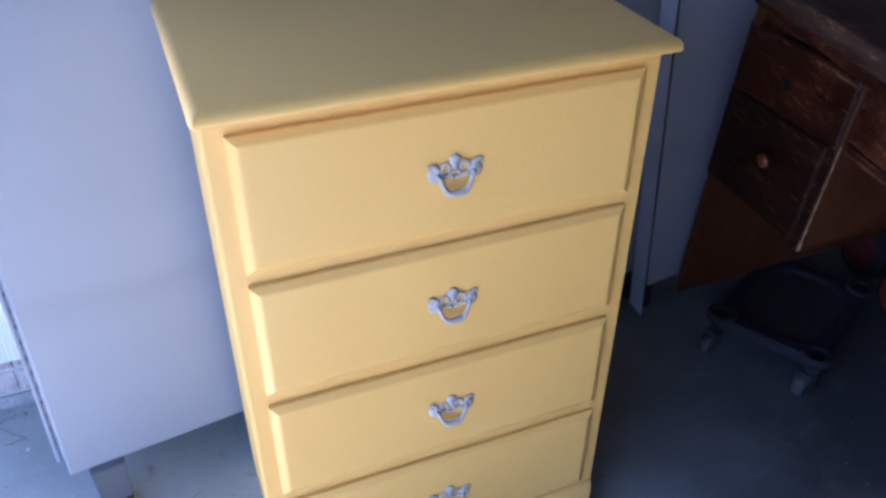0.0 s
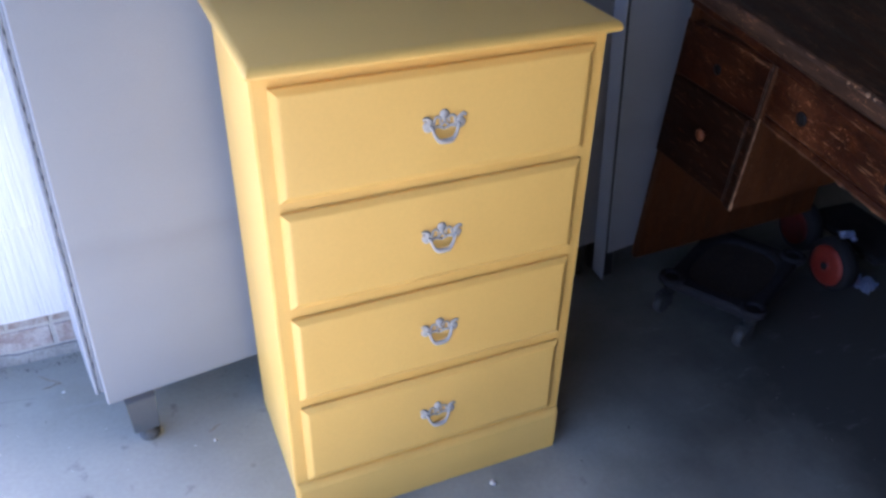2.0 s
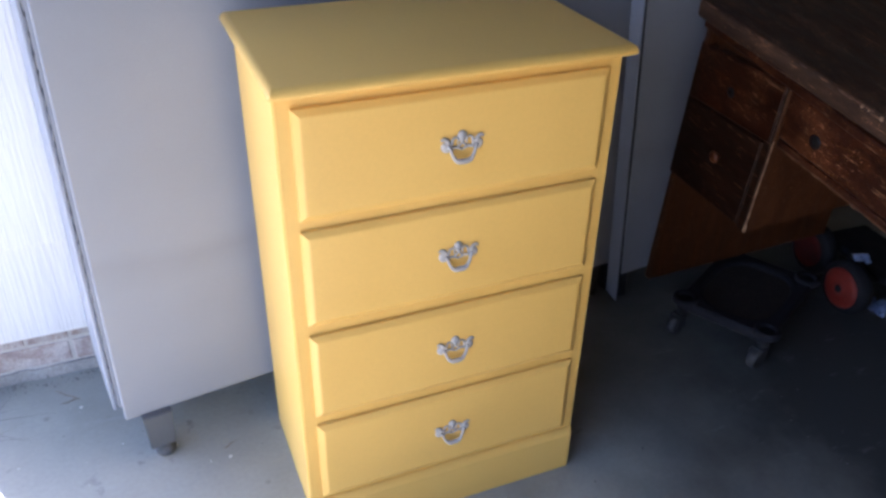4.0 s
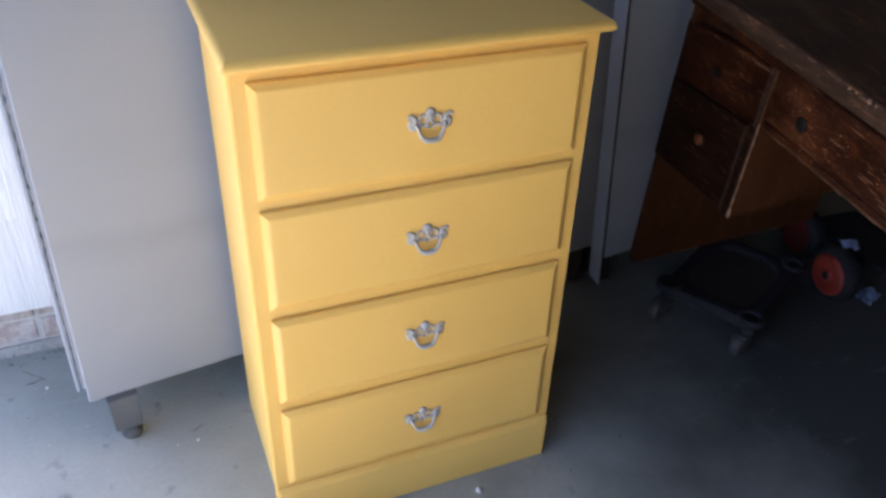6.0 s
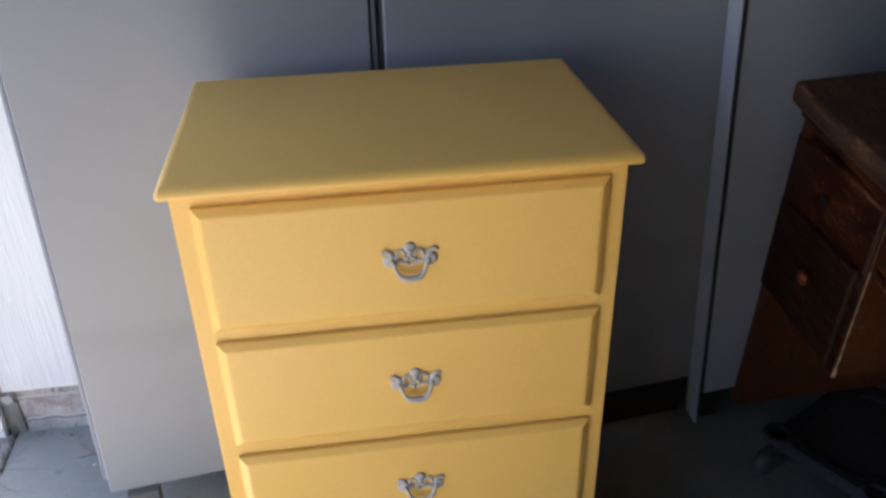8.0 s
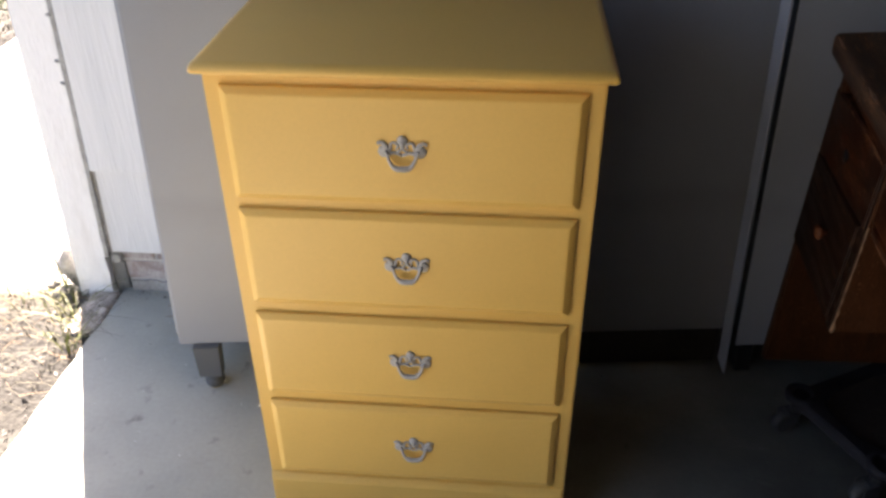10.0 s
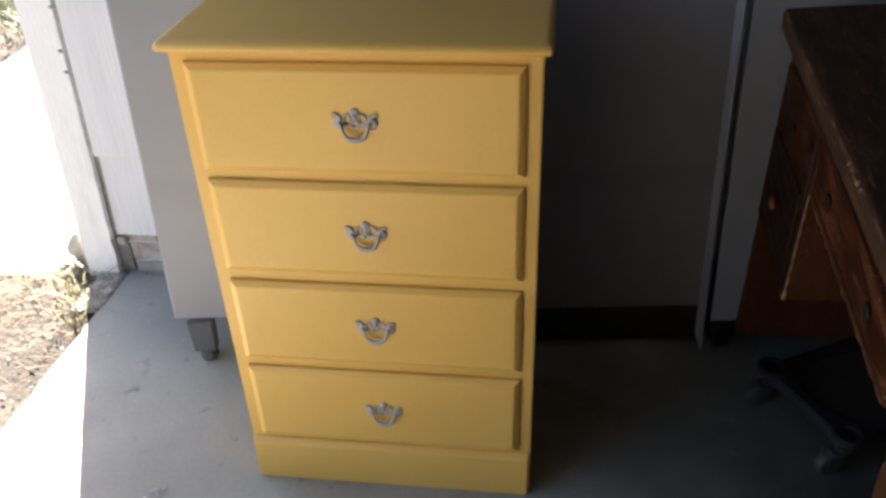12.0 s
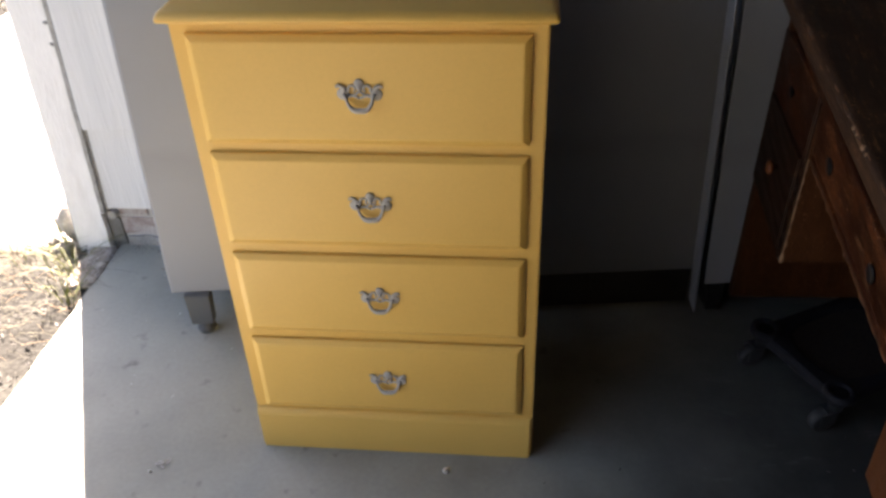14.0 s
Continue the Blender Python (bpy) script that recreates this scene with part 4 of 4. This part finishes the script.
def wheeled_cart():
    """Two wheels on one side, one hub domed, the other a shallow dish."""
    ob = thing("hand_cart", pose(1.655, 0.232, 0, 0, 0, -93), "small black hand cart with red wheel hubs under the desk", "cart")
    solid = ((0.001, 0.027), (0.009, 0.027), (0.011, 0.020), (0.030, 0.024), (0.052, 0.025), (0.0615, 0.020), (0.0635, 0.012), (0.0635, -0.016), (0.001, -0.016))
    hollow = ((0.001, 0.0172), (0.042, 0.0174), (0.052, 0.0190), (0.0565, 0.0230), (0.0568, -0.024), (0.001, -0.024))
    for x, y, hub in ((0.0, 0.0, solid), (-0.208, 0.055, hollow)):
        w = part("wheel", spun(((0.064, -0.030), (0.073, -0.030), (0.081, -0.025), (0.085, -0.012), (0.084, 0.002), (0.079, 0.011), (0.072, 0.016), (0.064, 0.017)), pose(x, y, 0.086, 90, 0, 0), 36), BLACK_RUBBER, ob, "black rubber tyre", True)
        part("hub", spun(hub, pose(x, y, 0.086, 90, 0, 0), 36), RED if hub is solid else SHADED_RED, w, "red plastic wheel hub", True)
        if hub is solid:
            part("axle_cap", spun(((0.001, 0.030), (0.010, 0.030), (0.012, 0.0272), (0.001, 0.0271)), pose(x, y, 0.086, 90, 0, 0), 18), BLACK_RUBBER, w, "dark axle cap")
        part("axle", tube([(x, y + 0.040, 0.086), (x, 0.20, 0.086)], 0.009, 12), DARK_METAL, ob)
    part("deck", box(-0.25, 0.05, 0.12, 0.30, 0.080, 0.110, 0.012, 3), BLACK_RUBBER, ob)
    return ob


wheeled_cart()


def crumpled_film(m, size, seed, label):
    bm = bmesh.new()
    bmesh.ops.create_grid(bm, x_segments=16, y_segments=16, size=size)
    for v in bm.verts:
        p = v.co / size
        v.co.z = size * (0.35 + 0.5 * noise.noise(p * 1.6 + Vector((seed, 0, 0))) + 0.22 * noise.noise(p * 4.5 + Vector((0, seed, 0))))
        v.co.x *= 1 + 0.35 * noise.noise(p * 2 + Vector((seed, 3, 0)))
    low = min(v.co.z for v in bm.verts)
    for v in bm.verts:
        v.co.z += 0.002 - low
    ext = bmesh.ops.solidify(bm, geom=bm.faces[:], thickness=0.0012)
    ob = mesh("plastic_wrap", bm, FILM)
    ob.matrix_world = m
    return tagged(ob, label, "plastic wrap")


crumpled_film(pose(1.765, 0.19, 0, 0, 0, 20), 0.036, 2.0, "crumpled clear plastic wrap on the floor")
crumpled_film(pose(1.688, 0.236, 0.1705, 0, 0, -30), 0.022, 6.0, "crumpled clear plastic wrap caught on the tyre of a cart")

# ---- yard litter ----


def bits(name, count, mat, area, sizes, seed, label, category, z0=-0.025):
    rnd = random.Random(seed)
    verts, faces = [], []
    for _ in range(count):
        x, y = rnd.uniform(*area[0]), rnd.uniform(*area[1])
        s = rnd.uniform(*sizes) * (1.6 if rnd.random() < 0.06 else 1)
        m = pose(x, y, z0 + rnd.uniform(-0.002, 0.012), rnd.uniform(-25, 25), rnd.uniform(-25, 25), rnd.uniform(0, 360))
        base = len(verts)
        lx, ly, lz = s * rnd.uniform(0.7, 2.2), s * rnd.uniform(0.5, 1.0), s * rnd.uniform(0.15, 0.5)
        for dx, dy, dz in ((-1, -0.6, 0), (0.2, -1, 0), (1, 0.1, 0), (-0.1, 1, 0), (-0.3, -0.2, 1), (0.4, 0.2, 0.8)):
            verts.append(tuple(m @ Vector((dx * lx, dy * ly, dz * lz))))
        for f in ((0, 1, 4), (1, 5, 4), (1, 2, 5), (2, 3, 5), (3, 4, 5), (3, 0, 4)):
            faces.append(tuple(base + k for k in f))
    me = bpy.data.meshes.new(name)
    me.from_pydata(verts, [], faces)
    me.materials.append(mat)
    return tagged(new(name, me), label, category, kind="stuff")


def blades(name, spots, mat, seed, label, category, length, width=0.0028, lean=0.6):
    """Grass: spots of (x, y, spread, count); each blade a bent tapering strip."""
    rnd = random.Random(seed)
    verts, faces = [], []
    for x, y, spread, count in spots:
        for _ in range(count):
            px, py = rnd.gauss(x, spread), rnd.gauss(y, spread)
            if px > -0.70:
                px = -0.70 - rnd.random() * 0.06
            if -0.82 < px and py > 0.74:
                py = 0.74 - rnd.random() * 0.06
            h = rnd.uniform(*length)
            a, le = rnd.uniform(0, 2 * math.pi), lean * rnd.uniform(0.3, 1.4)
            d = Vector((math.cos(a), math.sin(a), 0))
            s = Vector((-d.y, d.x, 0)) * width * rnd.uniform(0.6, 1.3)
            base = len(verts)
            for k in range(6):
                f = k / 5
                p = Vector((px, py, -0.035)) + d * h * le * f * f + Vector((0, 0, h * (f - 0.38 * min(le, 1.3) * f * f)))
                w = s * (1 - f * 0.93)
                verts.append(tuple(p - w))
                verts.append(tuple(p + w))
            for k in range(5):
                b = base + 2 * k
                faces.append((b, b + 1, b + 3, b + 2))
    me = bpy.data.meshes.new(name)
    me.from_pydata(verts, [], faces)
    me.materials.append(mat)
    return tagged(new(name, me), label, category, kind="stuff")


bits("gravel", 3800, PEBBLE, ((-2.4, -0.70), (-0.9, 0.74)), (0.0015, 0.005), 4, "dry bark, twigs and small stones on the soil", "gravel")
bits("pale_gravel", 900, STONE, ((-2.4, -0.71), (-0.9, 0.74)), (0.002, 0.006), 9, "small pale stones on the soil", "gravel")
bits("leaf_litter", 1900, LITTER, ((-0.775, -0.700), (0.545, 0.735)), (0.003, 0.009), 14, "pale brown dry leaf litter blown against the jamb", "leaf litter", -0.008)
bits("grit", 70, STONE, ((-0.66, -0.38), (0.700, 0.742)), (0.0012, 0.004), 21, "grit and crumbs along the foot of the wall", "grit", 0.0015)
blades("dry_grass", [(-0.78, 0.62, 0.04, 16), (-0.88, 0.68, 0.06, 20), (-1.05, 0.66, 0.12, 18), (-0.76, 0.48, 0.03, 8)], STRAW, 3, "bent dry straw-coloured grass by the jamb", "dry grass", (0.06, 0.20), 0.0022, 1.2)
blades("grass", [(-0.92, 0.80, 0.06, 30), (-1.1, 0.85, 0.10, 20), (-0.80, 0.60, 0.03, 10), (-0.85, 0.69, 0.035, 12), (-0.745, 0.50, 0.015, 7)], WEED, 5, "thin green grass tufts at the post", "grass", (0.05, 0.16), 0.0024, 0.8)
blades("weeds", [(-0.835, 0.66, 0.025, 5), (-0.775, 0.57, 0.02, 6), (-0.742, 0.47, 0.012, 6), (-0.96, 0.70, 0.05, 5)], WEED, 12, "long yellow-green weed blades by the jamb", "weeds", (0.10, 0.20), 0.0034, 0.9)
blades("dry_verge", [(-2.42, 2.1 + 0.16 * i, 0.085, 55) for i in range(16)], STRAW, 18, "dry bent grass along the edge of the drive", "dry grass", (0.04, 0.12), 0.003, 1.5)
blades("lawn", [(-2.72 - 0.35 * (i % 6), 2.2 + 0.45 * (i // 6), 0.16, 330) for i in range(48)], GRASS, 8, "green sunlit grass farther out in the yard", "grass", (0.05, 0.16), 0.005, 0.8)
for k, (x, y, r, s) in enumerate(((-0.875, 0.735, 0.030, 0.7), (-0.93, 0.78, 0.022, 0.6), (-0.86, 0.64, 0.014, 0.6))):
    ob = mesh("stone", rough_rock(r, s, k * 2.7, pose(0, 0, 0)), STONE, True)
    ob.matrix_world = pose(x, y, -0.022 + r * s * 0.45, 0, 0, 40 * k)
    tagged(ob, "small pale weathered stone half sunk in the soil", "stone", "stones by the post")


def grass_blade(base, tip, width, bow):
    """One long folded blade from its foot to its tip, arching upwards."""
    base, tip = Vector(base), Vector(tip)
    along = (tip - base).normalized()
    side = along.cross(Vector((0.2, -0.9, 0.4))).normalized()
    fold = along.cross(side) * 0.3
    bm = bmesh.new()
    rows = []
    for k in range(10):
        f = k / 9
        p = base.lerp(tip, f) + Vector((0, 0, bow * math.sin(math.pi * f)))
        w = width * min(1.0, 0.45 + 2.2 * f) * (1 - 0.94 * f ** 2.5)
        rows.append([bm.verts.new(p - side * w), bm.verts.new(p + fold * w), bm.verts.new(p + side * w)])
    for a, b in zip(rows, rows[1:]):
        for k in range(2):
            bm.faces.new((a[k], a[k + 1], b[k + 1], b[k]))
    tagged(mesh("grass_blade", bm, WEED), "long bent yellow-green grass blade rooted beside the jamb", "grass", "long grass blades by the jamb")


for base, tip, width, bow in (
        ((-0.860, 0.740, -0.012), (-0.876, 0.730, 0.149), 0.0032, 0.004), ((-0.803, 0.658, -0.022), (-0.925, 0.665, 0.050), 0.0034, 0.010),
        ((-0.802, 0.735, -0.010), (-0.752, 0.735, 0.108), 0.0011, 0.004), ((-0.774, 0.607, -0.022), (-0.829, 0.605, 0.022), 0.0020, 0.010),
        ((-0.752, 0.488, -0.022), (-0.718, 0.491, 0.072), 0.0024, 0.003), ((-0.748, 0.552, -0.022), (-0.727, 0.554, 0.034), 0.0026, 0.002),
        ((-0.992, 0.701, -0.022), (-0.972, 0.670, 0.034), 0.0024, 0.002)):
    grass_blade(base, tip, width, bow)


def strands(name, count, mat, area, length, seed, label, category, z0):
    """Fallen stalks: thin curved strips lying on the ground, mostly along the wall."""
    rnd = random.Random(seed)
    verts, faces = [], []
    for _ in range(count):
        x, y = rnd.uniform(*area[0]), rnd.triangular(area[1][0], area[1][1], area[1][1] - 0.02)
        a, bend, h = rnd.gauss(0.0, 0.55), rnd.uniform(-9, 9), rnd.uniform(*length)
        w, lift = rnd.uniform(0.0006, 0.0016), rnd.uniform(0.0, 0.020) * (rnd.random() < 0.6)
        p = Vector((x, y, z0 + rnd.uniform(0.0, 0.012)))
        base = len(verts)
        for k in range(7):
            d = Vector((math.cos(a), math.sin(a), 0))
            side = Vector((-d.y, d.x, 0.3)) * w * (1 - 0.6 * k / 6)
            q = p + Vector((0, 0, lift * math.sin(math.pi * k / 6)))
            if q.x > -0.712:
                q.x = -0.712 - 0.2 * (q.x + 0.712)
            verts.append(tuple(q - side))
            verts.append(tuple(q + side))
            p = p + d * h / 6
            a += bend * h / 6
        for k in range(6):
            b = base + 2 * k
            faces.append((b, b + 1, b + 3, b + 2))
    me = bpy.data.meshes.new(name)
    me.from_pydata(verts, [], faces)
    me.materials.append(mat)
    return tagged(new(name, me), label, category, kind="stuff")


strands("straw", 620, STRAW, ((-1.7, -0.74), (0.53, 0.735)), (0.05, 0.17), 51, "fallen dry stalks piled against the foot of the jamb", "straw", -0.020)
strands("stalks", 170, STRAW, ((-1.1, -0.76), (-0.15, 0.56)), (0.03, 0.11), 52, "loose dry stalks along the edge of the slab", "straw", -0.028)
strands("dark_stalks", 130, OLD_WOOD, ((-1.3, -0.74), (0.10, 0.72)), (0.03, 0.10), 53, "dark dry twigs and stalks on the soil", "twigs", -0.022)

# ---- crumbs and scraps on the slab ----
for k, (x, y, r) in enumerate(((0.400, -0.062, 0.0075), (-0.262, -0.105, 0.004), (0.62, -0.30, 0.004), (-0.47, 0.60, 0.004), (-0.15, 0.30, 0.004))):
    ob = mesh("crumb", rough_rock(r, 0.7, k * 1.9, pose(0, 0, 0)), CRUMB, True)
    ob.matrix_world = pose(x, y, r * 0.45, 0, 0, 70 * k)
    tagged(ob, "pale plaster crumb lying on the concrete", "crumb", "crumbs on the floor")
for k, (x, y, a, s) in enumerate(((-0.248, -0.083, 20, 0.010), (-0.230, -0.075, 75, 0.008), (-0.238, -0.092, 140, 0.006))):
    bm = bmesh.new()
    bmesh.ops.create_grid(bm, x_segments=6, y_segments=4, size=s)
    for v in bm.verts:
        v.co.y *= 0.55 * (1 - 0.6 * (v.co.x / s) ** 2)
        v.co.z = 0.35 * abs(v.co.y) + 0.15 * s * noise.noise(v.co * 90) + 0.004
    bmesh.ops.solidify(bm, geom=bm.faces[:], thickness=0.0008)
    ob = mesh("dry_leaf", bm, LEAF)
    ob.matrix_world = pose(x, y, 0, 0, 0, a)
    tagged(ob, "curled pale dry leaf scrap on the concrete", "leaf", "leaf scraps")

bm = bmesh.new()
bmesh.ops.create_grid(bm, x_segments=12, y_segments=6, size=0.030)
for v in bm.verts:
    u = v.co.x / 0.030
    v.co.y *= 0.36 * (1 - u * u) ** 0.7 + 0.02
    v.co.z = 0.5 * abs(v.co.y) + 0.006 * u * u + 0.002 * noise.noise(v.co * 70)
bmesh.ops.solidify(bm, geom=bm.faces[:], thickness=0.0008)
ob = mesh("dry_leaf", bm, LITTER)
ob.matrix_world = pose(-0.752, 0.662, 0.002, 8, -6, 18)
tagged(ob, "long tan dead leaf on the litter by the jamb", "leaf", "leaf scraps")


def plank(x0, x1, y, seed):
    bm = bmesh.new()
    rows = []
    for i in range(41):
        x = x0 + (x1 - x0) * i / 40
        a, b = 0.008 * noise.noise(Vector((x * 9, seed, 0))), 0.006 * noise.noise(Vector((x * 25, seed, 4)))
        rows.append([bm.verts.new(c) for c in ((x, y - 0.022 + a, -0.05), (x, y - 0.020 + a, 0.004 + b), (x, y + 0.018 + a, 0.010 + b), (x, y + 0.022 + a, -0.05))])
    for a, b in zip(rows, rows[1:]):
        for k in range(4):
            bm.faces.new((a[k], a[(k + 1) % 4], b[(k + 1) % 4], b[k]))
    bm.faces.new(rows[0])
    bm.faces.new(rows[-1][::-1])
    return bm


ob = mesh("edging_plank", plank(-1.75, -0.745, 0.0, 3.0), OLD_WOOD)
ob.matrix_world = pose(-0.02, 0.675, -0.027, 0, 0, -4)
tagged(ob, "weathered brown plank half sunk in the soil by the jamb", "plank")
bits("floor_specks", 60, STONE, ((0.66, 1.30), (-0.75, 0.10)), (0.0008, 0.0030), 37, "pale specks and grit on the dark concrete", "grit", 0.0)
bits("dark_specks", 26, BLACK_RUBBER, ((-0.60, 1.30), (-0.60, 0.60)), (0.0010, 0.0032), 38, "dark crumbs of grit on the concrete", "grit", 0.0)
bits("paint_specks", 30, CRUMB, ((-0.66, -0.15), (-0.30, 0.62)), (0.0008, 0.0026), 31, "pale paint specks dried on the concrete", "paint specks", 0.0)
for k, ends in enumerate((((-0.529, 0.686), (-0.473, 0.634)), ((-0.520, 0.630), (-0.473, 0.640)), ((-0.16, 0.33), (-0.13, 0.35)))):
    (xa, ya), (xb, yb) = ends
    ob = mesh("twig", tube([(xa + (xb - xa) * i / 6, ya + (yb - ya) * i / 6 + 0.002 * math.sin(i * 1.7 + k), 0.0014) for i in range(7)], [0.0007, 0.0009, 0.0010, 0.0009, 0.0009, 0.0008, 0.0005], 6), OLD_WOOD)
    tagged(ob, "thin dark dry twig lying on the concrete", "twig", "twigs on the floor")
